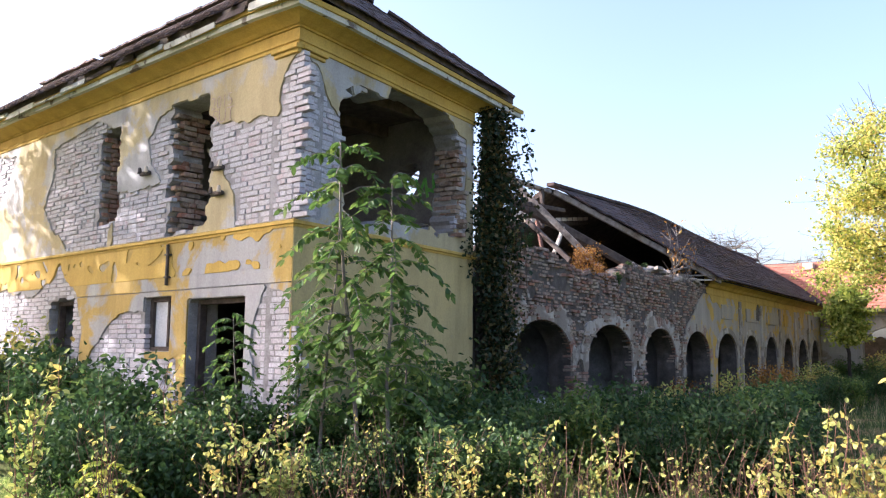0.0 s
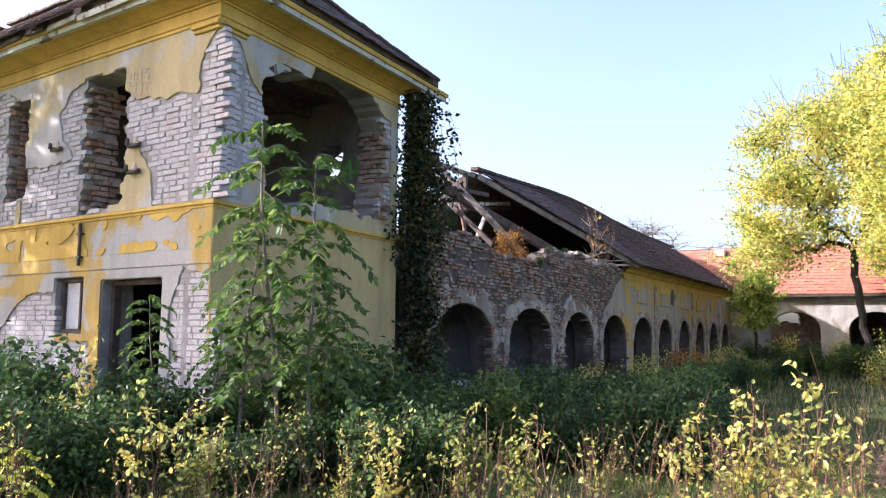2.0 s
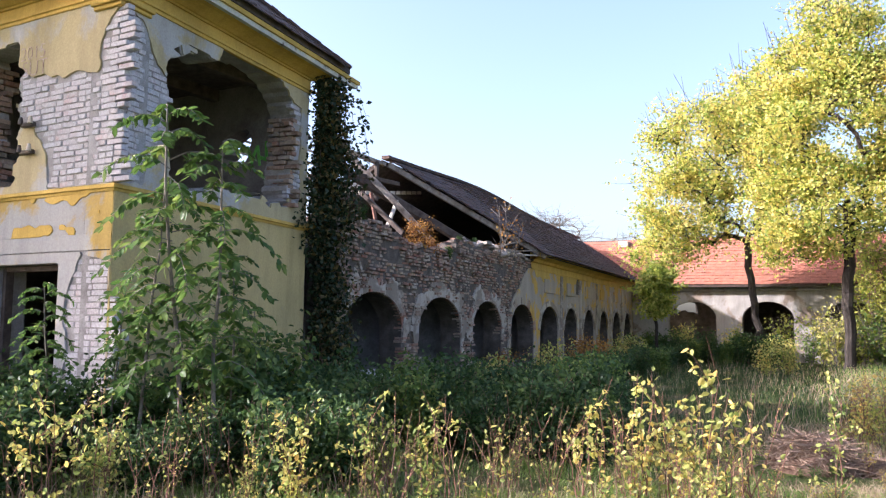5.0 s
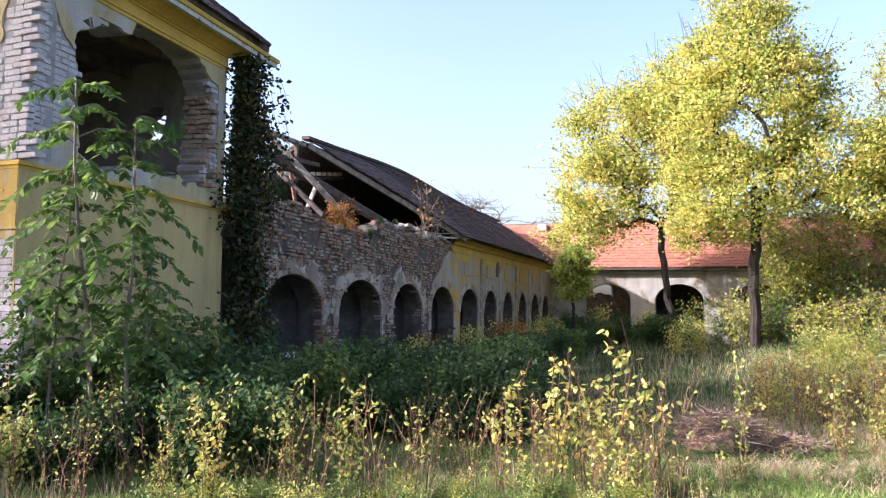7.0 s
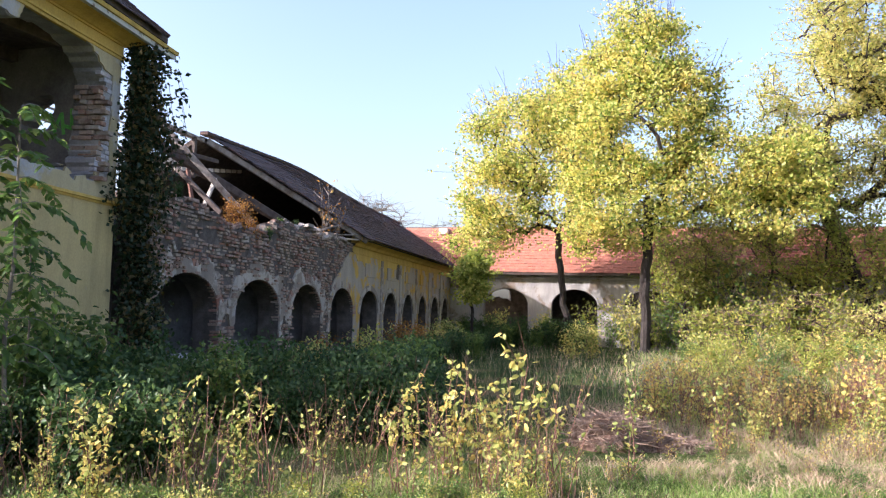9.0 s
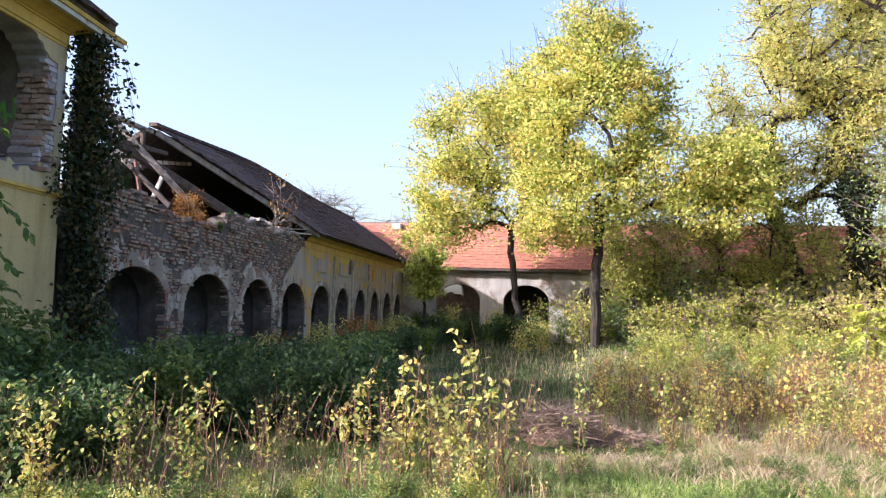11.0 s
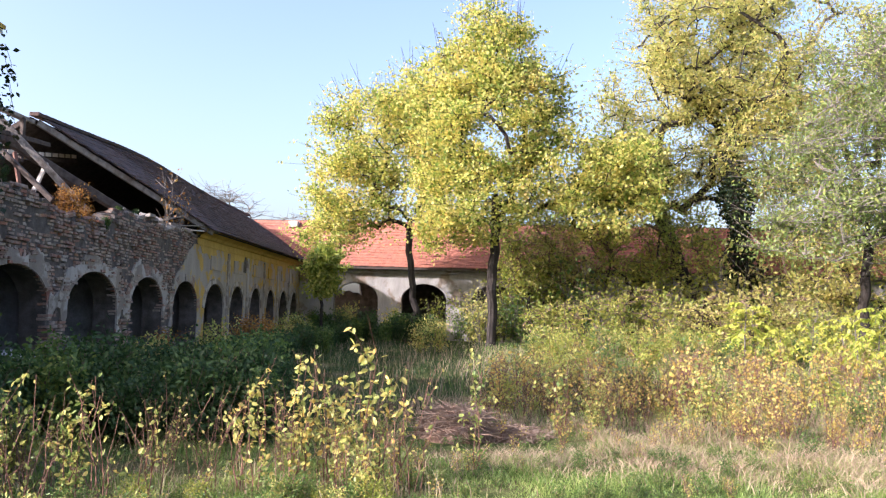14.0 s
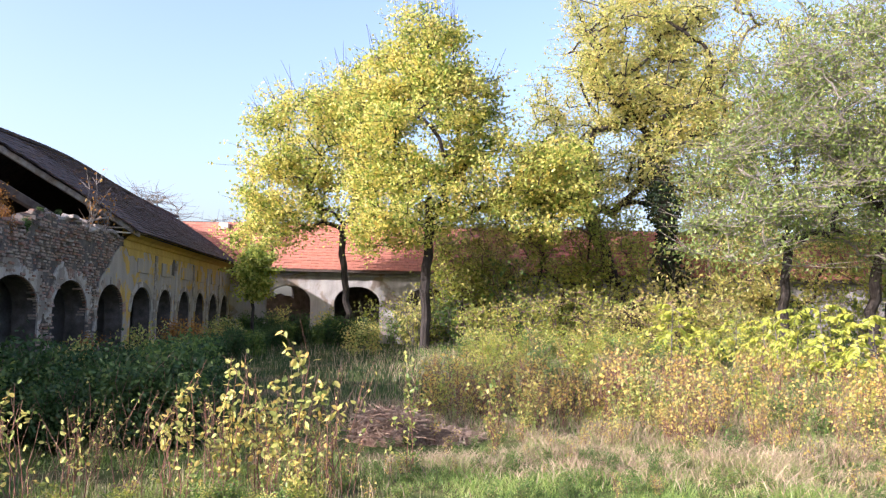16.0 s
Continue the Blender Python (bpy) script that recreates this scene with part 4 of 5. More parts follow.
# ---------------------------------------------------------------- fittings of the house


def bracket(u, z):
    t = thing("wire_bracket", ML @ Matrix.Translation((u, -0.03, z)), "rusty iron wire bracket on the house wall", "bracket", "iron brackets")
    bm = bmesh.new()
    add_box(bm, Matrix.Translation((0, -0.05, 0)), 0.26, 0.07, 0.06, 0.012)
    part("bar", bm, M_METAL, t)
    for s in (-0.1, 0.1):
        bm = bmesh.new()
        bmesh.ops.create_cone(bm, cap_ends=True, segments=10, radius1=0.035, radius2=0.022, depth=0.09, matrix=Matrix.Translation((s, -0.09, 0.05)))
        part("insulator", bm, M_WOOD_PALE if s > 0 else M_METAL, t)


for u, z in ((-1.62, 4.08), (-1.62, 3.72), (-3.62, 4.27)):
    bracket(u, z)


def ground_window():
    t = thing("window_1", ML @ Matrix.Translation(((W3[0] + W3[1]) / 2, 0.12, W3[2])), "small boarded window with a grey wooden frame", "window", kind="structure")
    w, h = W3[1] - W3[0], W3[3] - W3[2]
    for nm, x, z, sx, sz in (("frame_side", -w / 2 + 0.04, h / 2, 0.08, h), ("frame_side", w / 2 - 0.04, h / 2, 0.08, h), ("frame_head", 0, h - 0.03, w - 0.165, 0.06), ("frame_sill", 0, 0.03, w - 0.165, 0.06), ("mullion", 0.14, h / 2, 0.05, h - 0.13)):
        bm = bmesh.new()
        add_box(bm, Matrix.Translation((x, 0, z)), sx, 0.07, sz, 0.006)
        part(nm, bm, M_WOOD_DARK, t)
    bm = bmesh.new()
    add_box(bm, Matrix.Translation((-0.1, 0.03, h / 2)), 0.42, 0.02, h - 0.13, 0.003)
    part("board", bm, grain_mat("pale_board", (0.42, 0.44, 0.46), (0.52, 0.54, 0.56), (0.6, 0.6, 0.6), 4, 40), t, "pale blue-grey board")


def frame_thing(name, label, op, y, material, kind, cat):
    u0, u1, z0, z1 = op
    z0 = max(z0, 0)
    t = thing(name, ML @ Matrix.Translation(((u0 + u1) / 2, y, z0)), label, cat, kind=kind)
    w, h = u1 - u0, z1 - z0
    for nm, x, z, sx, sz in (("jamb", -w / 2 + 0.035, h / 2, 0.07, h), ("jamb", w / 2 - 0.035, h / 2, 0.07, h), ("head", 0, h - 0.035, w - 0.145, 0.07)):
        bm = bmesh.new()
        add_box(bm, Matrix.Translation((x, 0, z)), sx, 0.12, sz, 0.008)
        part(nm, bm, material, t)


ground_window()
frame_thing("door_1", "open doorway with a dark weathered wooden frame", DOOR, 0.2, M_WOOD_DARK, "structure", "doorway")
frame_thing("window_2", "empty ground-floor window with a broken dark frame", W4, 0.2, M_WOOD_DARK, "structure", "window")


def rain_pipe():
    t = thing("rain_pipe", ML @ Matrix.Translation((-2.86, -0.07, 0)), "rusty dark rain pipe stub below the string course", "pipe")
    b = Bag()
    b.add(tube([(0, 0, 2.5), (0.005, 0, 2.8), (0, 0, 3.1)], [0.025, 0.025, 0.025], 10))
    link("pipe", b.mesh("pipe"), M_METAL, t)
    for z in (2.62, 2.95):
        bm = bmesh.new()
        add_box(bm, Matrix.Translation((0, 0.02, z)), 0.1, 0.09, 0.03, 0.006)
        part("clamp", bm, M_METAL, t)


rain_pipe()


def graffiti():
    m, n, b = mat("faint_red_paint", 0.9)
    b.inputs["Base Color"].default_value = (0.33, 0.22, 0.19, 1)
    f = ramp(n, noise_tex(n, 25, 4), [(0.35, (0.5, 0.42, 0.36)), (0.6, (0.33, 0.23, 0.2))])
    n.links.new(f, b.inputs["Base Color"])
    for txt, u, z, s in (("2015", -1.93, 4.96, 0.27), ("SUT", -1.88, 4.74, 0.30)):
        cu = bpy.data.curves.new("graffiti", "FONT")
        cu.body, cu.size, cu.extrude, cu.offset = txt, s, 0.001, -0.006
        ob = new("graffiti", cu)
        ob.matrix_world = ML @ Matrix.Translation((u, -0.038, z)) @ Euler((math.pi / 2, 0, 0)).to_matrix().to_4x4()
        me = bpy.data.meshes.new_from_object(ob.evaluated_get(bpy.context.evaluated_depsgraph_get()))
        mw = ob.matrix_world.copy()
        bpy.data.objects.remove(ob)
        me.transform(mw)
        me.materials.clear()
        link("graffiti", me, m, house, "faint brown scrawl")
    g = grain_mat("green_spray", (0.08, 0.3, 0.06), (0.12, 0.42, 0.08), (0.2, 0.5, 0.12), 5, 40)
    bm = bmesh.new()
    mn = ML @ Matrix.Translation((0, ROOM - 0.515, 0))
    for k, (x, z, l, a) in enumerate(((-1.64, 4.42, 0.34, 1.2), (-1.54, 4.43, 0.3, -1.1), (-1.44, 4.4, 0.36, 1.4), (-1.34, 4.34, 0.26, 0.3), (-1.27, 4.46, 0.34, 1.5))):
        add_box(bm, mn @ Matrix.Translation((x, 0, z)) @ Euler((0, a, 0)).to_matrix().to_4x4(), l, 0.012, 0.06, 0.004)
    part("green_scrawl", bm, g, house, "green spray-painted scrawl")


graffiti()

# ---------------------------------------------------------------- plants: tools


def leaf_quads(P, size, g, up=0.35, width=0.55, fold=0.25, heading=None, rounded=False):
    """Folded pointed leaves at the points P. g: numpy generator."""
    n = len(P)
    d = g.normal(size=(n, 3))
    if heading is not None:
        d = heading + 0.35 * d
    d[:, 2] -= 0.25
    d /= np.linalg.norm(d, axis=1)[:, None]
    nn = g.normal(size=(n, 3)) * 0.8
    nn[:, 2] += up * 2
    s = np.cross(d, nn)
    s /= np.linalg.norm(s, axis=1)[:, None] + 1e-9
    nn = np.cross(s, d)
    size = np.broadcast_to(np.asarray(size), (n,))[:, None] * g.uniform(0.65, 1.2, (n, 1))
    b, t = P, P + d * size
    if rounded:
        ring = [b]
        for f, w, sg in ((0.25, 0.85, 1), (0.62, 0.9, 1), (1.0, 0.0, 1), (0.62, 0.9, -1), (0.25, 0.85, -1)):
            ring.append(P + d * size * f + nn * size * fold * 0.3 * (w > 0) + s * size * width * 0.5 * w * sg)
        V = np.stack(ring, 1).reshape(-1, 3)
        k = np.arange(n)[:, None] * 6
        return V, np.concatenate([k + [0, 1, 2], k + [0, 2, 3], k + [0, 3, 4], k + [0, 4, 5]], 1).reshape(-1, 3)
    mid = P + d * size * 0.45 + nn * size * fold * 0.4
    l, r = mid + s * size * width * 0.5, mid - s * size * width * 0.5
    V = np.stack([b, l, t, r], 1).reshape(-1, 3)
    k = np.arange(n)[:, None] * 4
    F = np.concatenate([k + [0, 1, 2], k + [0, 2, 3]], 1).reshape(-1, 3)
    return V, F


def leaves(name, P, size, material, parent, g, **kw):
    V, F = leaf_quads(np.asarray(P, float), size, g, **kw)
    return link(name, mesh_from(name, V, F), material, parent)


def grow(base, trunk_top, targets, g, r_trunk, step=0.6, lean=(0, 0), clear=None):
    """Branches from a trunk out to the targets. Returns the tubes and the outer twig points."""
    nodes = [np.array(base, float)]
    par = [-1]
    top = np.array([base[0] + lean[0], base[1] + lean[1], trunk_top], float)
    n = max(3, int((trunk_top - base[2]) / 0.5))
    for k in range(1, n + 1):
        t = k / n
        p = np.array(base) * (1 - t) + top * t
        p[:2] += g.normal(size=2) * 0.05
        nodes.append(p)
        par.append(len(nodes) - 2)
    n_trunk = len(nodes)
    order = sorted(range(len(targets)), key=lambda i: np.linalg.norm(targets[i] - top))
    chains, tips = [], []
    for i in order:
        T = targets[i]
        A = np.array(nodes)
        d = np.linalg.norm(A - T, axis=1)
        if clear is None:
            d[:max(n_trunk - 3, 1)] += 3.0
        else:
            d += np.where(A[:, 2] < clear, 6.0, 0.0)
        d += np.maximum(0, A[:, 2] - T[2]) * 1.2
        j = int(np.argmin(d))
        a = A[j]
        L = np.linalg.norm(T - a)
        m = max(2, int(L / step))
        chain = [j]
        for k in range(1, m + 1):
            t = k / m
            p = a * (1 - t) + T * t
            p = p + np.array([0, 0, 0.14 * L * math.sin(math.pi * t)]) * (0.6 if k < m else 0)
            if k < m:
                p = p + g.normal(size=3) * 0.07
            nodes.append(p)
            par.append(chain[-1])
            chain.append(len(nodes) - 1)
        chains.append(chain)
        tips.append(chain[-1])
    cnt = np.zeros(len(nodes))
    for i in range(len(nodes) - 1, 0, -1):
        if cnt[i] == 0:
            cnt[i] = 1
        cnt[par[i]] += cnt[i]
    rad = r_trunk * (cnt / cnt[0]) ** 0.52
    rad = np.maximum(rad, 0.013)
    bag_t, bag_b = Bag(), Bag()
    tr = list(range(n_trunk))
    rr = [rad[i] for i in tr]
    rr[0] *= 1.35
    bag_t.add(tube([nodes[i] for i in tr], rr, 9))
    limbs = []
    thick = sorted((rad[c[1]] for c in chains), reverse=True)[min(11, len(chains) - 1)]
    for c in chains:
        big = rad[c[1]] >= thick and len(limbs) < 12
        if big:
            limbs.append(Bag())
        (limbs[-1] if big else bag_b).add(tube([nodes[i] for i in c], [min(rad[c[1]], rad[c[0]])] + [rad[i] for i in c[1:]], 5))
    return bag_t, bag_b, np.array(nodes), chains, limbs


def in_blobs(blobs, n, g):
    """Points in ellipsoids (x, y, z, rx, ry, rz), towards their outside."""
    w = np.array([b[3] * b[4] * b[5] for b in blobs]) ** 0.8
    out = []
    for i in g.choice(len(blobs), n, p=w / w.sum()):
        b = blobs[i]
        v = g.normal(size=3)
        v *= g.uniform(0.25, 1.0) ** 0.45 / np.linalg.norm(v)
        out.append(np.array(b[:3]) + v * np.array(b[3:]))
    return out


def tree(name, at, blobs, label, leaf, seed, n=170, per=90, size=0.15, trunk=0.2, top=3.6, lean=(0, 0), spread=0.42, bark=None, twig=None, twigs=4, group="", clear=None, tw=1.0, wide=0.55, shoots=0):
    g = np.random.default_rng(seed)
    t = thing(name, Matrix.Translation(at), label, "tree", group)
    off = np.array([at[0], at[1], 0.0])
    tg = [p - off for p in in_blobs(blobs, n, g)]
    bt, bb, nodes, chains, limbs = grow((0, 0, -0.15), top, tg, g, trunk, lean=lean, clear=clear)
    pts = []
    for c in chains:
        tip = nodes[c[-1]]
        mid = nodes[c[len(c) // 2]]
        for _ in range(twigs):
            v = g.normal(size=3) * spread * 1.3
            v[2] = abs(v[2]) * 0.6 - 0.1
            bb.add(tube([tip, tip + v * 0.5 + g.normal(size=3) * 0.04, tip + v], [0.011 * tw, 0.008 * tw, 0.004 * tw], 3))
            k = max(1, per // twigs)
            tt = g.uniform(0.05, 1.0, (k, 1))
            pts.append(tip + v * tt + g.normal(size=(k, 3)) * spread * 0.3)
        k = per // 4
        pts.append(tip + (mid - tip) * g.uniform(0, 0.7, (k, 1)) + g.normal(size=(k, 3)) * spread * 0.5)
    for i in sorted(range(len(chains)), key=lambda i: -nodes[chains[i][-1]][2] - 0.4 * abs(nodes[chains[i][-1]][0]))[:shoots]:
        p = nodes[chains[i][-1]]
        v = (p - np.array([0, 0, top * 0.6])) * [1, 1, 0.7]
        v = v / np.linalg.norm(v) * g.uniform(0.7, 1.5) + g.normal(size=3) * 0.2
        bb.add(tube([p, p + v * 0.5 + [0, 0, 0.1], p + v + [0, 0, 0.25]], [0.012, 0.01, 0.006], 3))
    stem = link("trunk", bt.mesh("trunk"), bark or M_BARK, t)
    for b in limbs:
        link("branch", b.mesh("branch"), bark or M_BARK, stem)
    link("twig_tangle", bb.mesh("twig_tangle"), twig or bark or M_BARK, t)["kind"] = "stuff"
    if per:
        leaves("crown", np.vstack(pts), size, leaf, t, g, width=wide)
    return t


def stems_and_leaves(name, label, category, seed, n_stem, height, lean, stem_r, stem_mat, leaf, n_leaf, size, side=0, start=0.25, width=0.7, group="", up=0.35, spread=0.05, single=False):
    """A sapling or bush: slim bowed stems with side twigs, leaves along them."""
    g = np.random.default_rng(seed)
    t = thing(name, Matrix.Identity(4), label, category, group)
    bag, pts = Bag(), []
    for _ in range(n_stem):
        h = height * g.uniform(0.6, 1.0)
        a = g.uniform(0, 2 * math.pi)
        l = lean * g.uniform(0.3, 1.0) * h
        b0 = np.array([math.cos(a), math.sin(a), 0]) * g.uniform(0, 0.12)
        path = []
        for k in range(6):
            s = k / 5
            path.append(b0 + np.array([math.cos(a) * l * s ** 1.4, math.sin(a) * l * s ** 1.4, h * s - 0.05]) + g.normal(size=3) * 0.018 * h)
        if single:
            one = Bag()
            one.add(tube(path, [stem_r * (1 - 0.75 * k / 5) for k in range(6)], 4))
            link("stem", one.mesh("stem"), stem_mat, t)
        else:
            bag.add(tube(path, [stem_r * (1 - 0.75 * k / 5) for k in range(6)], 4))
        P = np.array(path)
        lines = [P]
        for _k in range(side):
            i = g.integers(1, 5)
            v = np.clip(g.normal(size=3), -1.1, 1.1) * 0.18 * height
            v[2] = abs(v[2]) + 0.1 * height
            q = np.array([P[i], P[i] + v * 0.5, P[i] + v])
            bag.add(tube(q, [stem_r * 0.5, stem_r * 0.4, stem_r * 0.2], 3))
            lines.append(q)
        m = max(1, n_leaf // (n_stem * len(lines)))
        for q in lines:
            s = g.uniform(start if q is P else 0.1, 1.0, m) * (len(q) - 1)
            i = np.minimum(s.astype(int), len(q) - 2)
            f = (s - i)[:, None]
            pts.append(q[i] * (1 - f) + q[i + 1] * f + g.normal(size=(m, 3)) * spread)
    if bag.n:
        link("twig_tangle", bag.mesh("twig_tangle"), stem_mat, t)["kind"] = "stuff"
    if n_leaf:
        leaves("foliage", np.vstack(pts), size, leaf, t, g, width=width, up=up, rounded=size < 0.13)
    return t


def pinnate(name, label, seed, height, n_top, leaf_len, leaf, lean=0.1, low=0.35, group="", pairs=12, stem=M_TWIG_GREY, leaflet=0.25):
    """A tree-of-heaven sapling: pole stems with long feathered leaves."""
    g = np.random.default_rng(seed)
    t = thing(name, Matrix.Identity(4), label, "sapling", group)
    bag, stalks = Bag(), Bag()
    P, H = [], []
    a0 = g.uniform(0, 6.28)
    top = np.array([math.cos(a0) * lean * height, math.sin(a0) * lean * height, height])
    path = [np.array([0, 0, -0.05]) * 1.0 + (top * s) + g.normal(size=3) * 0.02 * (0 < s < 1) for s in np.linspace(0, 1, 6)]
    bag.add(tube(path, [0.022, 0.02, 0.017, 0.014, 0.011, 0.007], 6))
    for k in range(n_top):
        s = low + (1 - low) * (k + 0.5) / n_top
        b = top * s
        a = k * 2.4 + g.uniform(-0.4, 0.4)
        ln = leaf_len * g.uniform(0.75, 1.1) * (1 - 0.35 * max(0, s - 0.8) / 0.2)
        d = np.array([math.cos(a), math.sin(a), 0.0])
        el = 0.75 if s > 0.8 else 0.45
        rach = [b + d * ln * x + np.array([0, 0, ln * (el * x - 0.95 * x * x)]) for x in (0, 0.25, 0.5, 0.75, 1.0)]
        stalks.add(tube(rach, [0.006, 0.005, 0.004, 0.003, 0.002], 3))
        R = np.array(rach)
        side = np.array([-d[1], d[0], 0])
        for j in range(pairs):
            x = 0.18 + 0.8 * j / (pairs - 1)
            i = min(int(x * 4), 3)
            p = R[i] + (R[i + 1] - R[i]) * (x * 4 - i)
            for sg in (-1, 1):
                P.append(p)
                H.append(side * sg * 1.0 + d * 0.45 + np.array([0, 0, -0.5]))
    link("stem", bag.mesh("stem"), stem, t)
    link("stalk_tangle", stalks.mesh("stalk_tangle"), stem, t)["kind"] = "stuff"
    leaves("foliage", np.array(P), leaf_len * leaflet, leaf, t, g, width=0.44, heading=np.array(H), up=0.9, fold=0.1, rounded=True)
    return t


def place(proto, x, y, s, a, z=None):
    """Sets the prototype itself down the first time, and copies it from then on."""
    m = Matrix.Translation((x, y, ground_height(x, y) - 0.02 if z is None else z)) @ Euler((0, 0, a)).to_matrix().to_4x4()
    if "set" not in proto:
        proto["set"] = 1
        proto.scale = (s, s, s)
        proto.matrix_basis = m @ Matrix.Diagonal((s, s, s, 1))
        return proto
    c = copy_thing(proto, m)
    c.scale = (s, s, s)
    return c


def polar(az, d):
    return d * math.sin(radians(az)), d * math.cos(radians(az))


# ---------------------------------------------------------------- trees
YARD = "trees in the yard"
tree("yard_tree", (0.1, 34, 0), [(-0.2, 34, 9.0, 3.2, 3.2, 2.6), (-0.1, 34, 12.3, 1.8, 1.9, 1.9), (-0.9, 34, 10.9, 2.2, 2.2, 1.7), (1.7, 34, 10.3, 1.4, 1.6, 1.4), (3.2, 33.6, 7.2, 2.4, 2.4, 1.7), (-0.4, 33.6, 6.2, 2.8, 2.6, 1.6), (4.6, 33.4, 5.8, 2.2, 2.2, 1.5), (5.6, 33.5, 7.2, 1.7, 2.0, 1.5), (-1.4, 33.6, 4.6, 1.6, 1.6, 0.8)],
     "autumn tree with a dark trunk and yellow-green leaves", L_YELLOW, 101, 560, 84, 0.15, 0.2, 6.4, (0.15, 0), 0.52, group=YARD, clear=3.1, wide=0.75, shoots=70)
tree("yard_tree", (-3.2, 37.5, 0), [(-4.6, 37.3, 9.2, 3.4, 3.0, 2.4), (-6.4, 37, 6.6, 2.0, 2.0, 1.9), (-7.0, 36.5, 4.7, 1.3, 1.3, 1.0), (-3.0, 37.5, 10.2, 2.4, 2.5, 1.9), (-5.2, 37, 5.8, 1.6, 1.6, 0.8), (-2.2, 37.2, 6.6, 1.6, 1.6, 1.4)],
     "slanting autumn tree with yellow leaves before the red roof", L_YELLOW, 102, 380, 76, 0.15, 0.15, 5.2, (-0.5, 0), 0.52, group=YARD, clear=3.6, wide=0.75, shoots=60)
tree("yard_tree", (*polar(-11.4, 33), 0), [(*polar(-11.4, 33), 3.15, 0.62, 0.7, 0.85), (*polar(-11.2, 32.8), 2.4, 0.45, 0.5, 0.5)],
     "small round yellow-green tree at the end of the arcade", L_YGREEN, 110, 60, 90, 0.15, 0.06, 2.2, (0, 0), 0.26, group=YARD, wide=0.7)
tree("grove_tree", (10.2, 38.5, 0), [(8.7, 39.6, 10.3, 3.8, 3.0, 4.2), (10.0, 40, 15.2, 3.6, 3.0, 3.6), (6.6, 38.6, 8.2, 2.4, 2.3, 1.6), (13.0, 40, 9.0, 3.0, 3.0, 4.0)],
     "tall crooked tree with thin yellow-green leaves", L_PALE, 103, 420, 98, 0.165, 0.34, 6.8, (-2.7, 0), 0.6, group="trees of the grove")
tree("grove_tree", (11.6, 37.8, 0), [(10.8, 37.6, 13.2, 3.6, 3.0, 4.4), (12.5, 37.6, 9.5, 2.6, 2.6, 3.0)],
     "ivy-clad tree with a sparse greenish crown", L_PALE, 104, 240, 80, 0.165, 0.32, 9.5, (-0.9, 0), 0.5, group="trees of the grove")
tree("grove_tree", (12.9, 29.5, 0), [(12.4, 29, 6.3, 3.6, 2.8, 2.6), (14.2, 29, 9.0, 3.6, 3.0, 3.4), (16.5, 28.5, 6.0, 2.6, 2.6, 3.0), (11.5, 28.6, 4.4, 2.4, 2.2, 1.6)],
     "grey-green tree with many bare drooping twigs", L_GREY, 105, 330, 66, 0.15, 0.17, 3.0, (0, 0), 0.65, None, M_TWIG_SUNLIT, 10, group="trees of the grove")
tree("grove_tree", (15.9, 29.3, 0), [(16.6, 29.5, 9.8, 3.4, 3.0, 3.8), (17.6, 28, 5.2, 2.0, 2.2, 2.4)],
     "grey-green tree with many bare drooping twigs", L_GREY, 106, 240, 66, 0.15, 0.2, 3.4, (0.2, 0), 0.65, None, M_TWIG_SUNLIT, 10, group="trees of the grove")
tree("grove_tree", (18.5, 46, 0), [(17.5, 45, 16.0, 5.0, 4.0, 5.0), (20, 45, 10, 5, 4, 4)],
     "tall half-bare tree at the back of the grove", L_PALE, 107, 240, 60, 0.2, 0.34, 6.0, (0, 0), 0.7, None, M_TWIG_GREY, 6, group="trees of the grove")
tree("grove_tree", (24, 38, 0), [(23, 37, 12.0, 5.0, 4.0, 6.0), (24, 36, 6, 4, 4, 3)],
     "tall half-bare tree at the back of the grove", L_PALE, 108, 220, 60, 0.2, 0.3, 6.0, (0, 0), 0.7, None, M_TWIG_GREY, 6, group="trees of the grove")
for i, (x, y, z, r, lf) in enumerate(((1.8, 38.2, 4.2, 1.8, L_YGREEN), (4.0, 37.6, 5.0, 2.2, L_PALE), (6.2, 37.2, 4.9, 2.2, L_YGREEN), (8.2, 36.4, 4.2, 1.9, L_YGREEN), (13.4, 35.6, 3.6, 2.0, L_PALE), (15.8, 34.6, 4.4, 2.4, L_PALE), (18.6, 33, 4.6, 2.6, L_YGREEN), (3.0, 39.0, 2.6, 1.6, L_YGREEN), (20.5, 36, 7.5, 3.0, L_YGREEN))):
    tree("thicket_tree", (x, y, 0), [(x, y, z, r, r * 0.8, z * 0.55)], "small tangled tree at the edge of the grove", lf, 140 + i, 70, 44, 0.18, 0.09, z * 0.5, (0, 0), 0.55, None, M_TWIG, 5, group="thicket trees", clear=0.8)
# the tree beside the house whose shade falls on its front
tree("shade_tree", (-17.6, 1.6, 0), [(-16.0, 3.2, 7.4, 2.0, 1.3, 2.0), (-17.2, 2.8, 9.4, 2.2, 1.4, 1.8), (-16.8, 3.0, 5.2, 2.0, 1.2, 1.3)],
     "autumn tree that shades the front of the house", L_YELLOW, 109, 180, 60, 0.2, 0.2, 5.0, (0.6, 0.6), 0.5, group="trees beside the house")
tree("shade_tree", (-22.4, 1.2, 0), [(-21.2, 3.0, 8.0, 2.4, 1.3, 2.2), (-22.0, 2.6, 5.2, 2.2, 1.2, 1.4)],
     "autumn tree that dapples the front of the house", L_YELLOW, 111, 130, 50, 0.2, 0.2, 5.0, (0.6, 0.6), 0.5, group="trees beside the house")
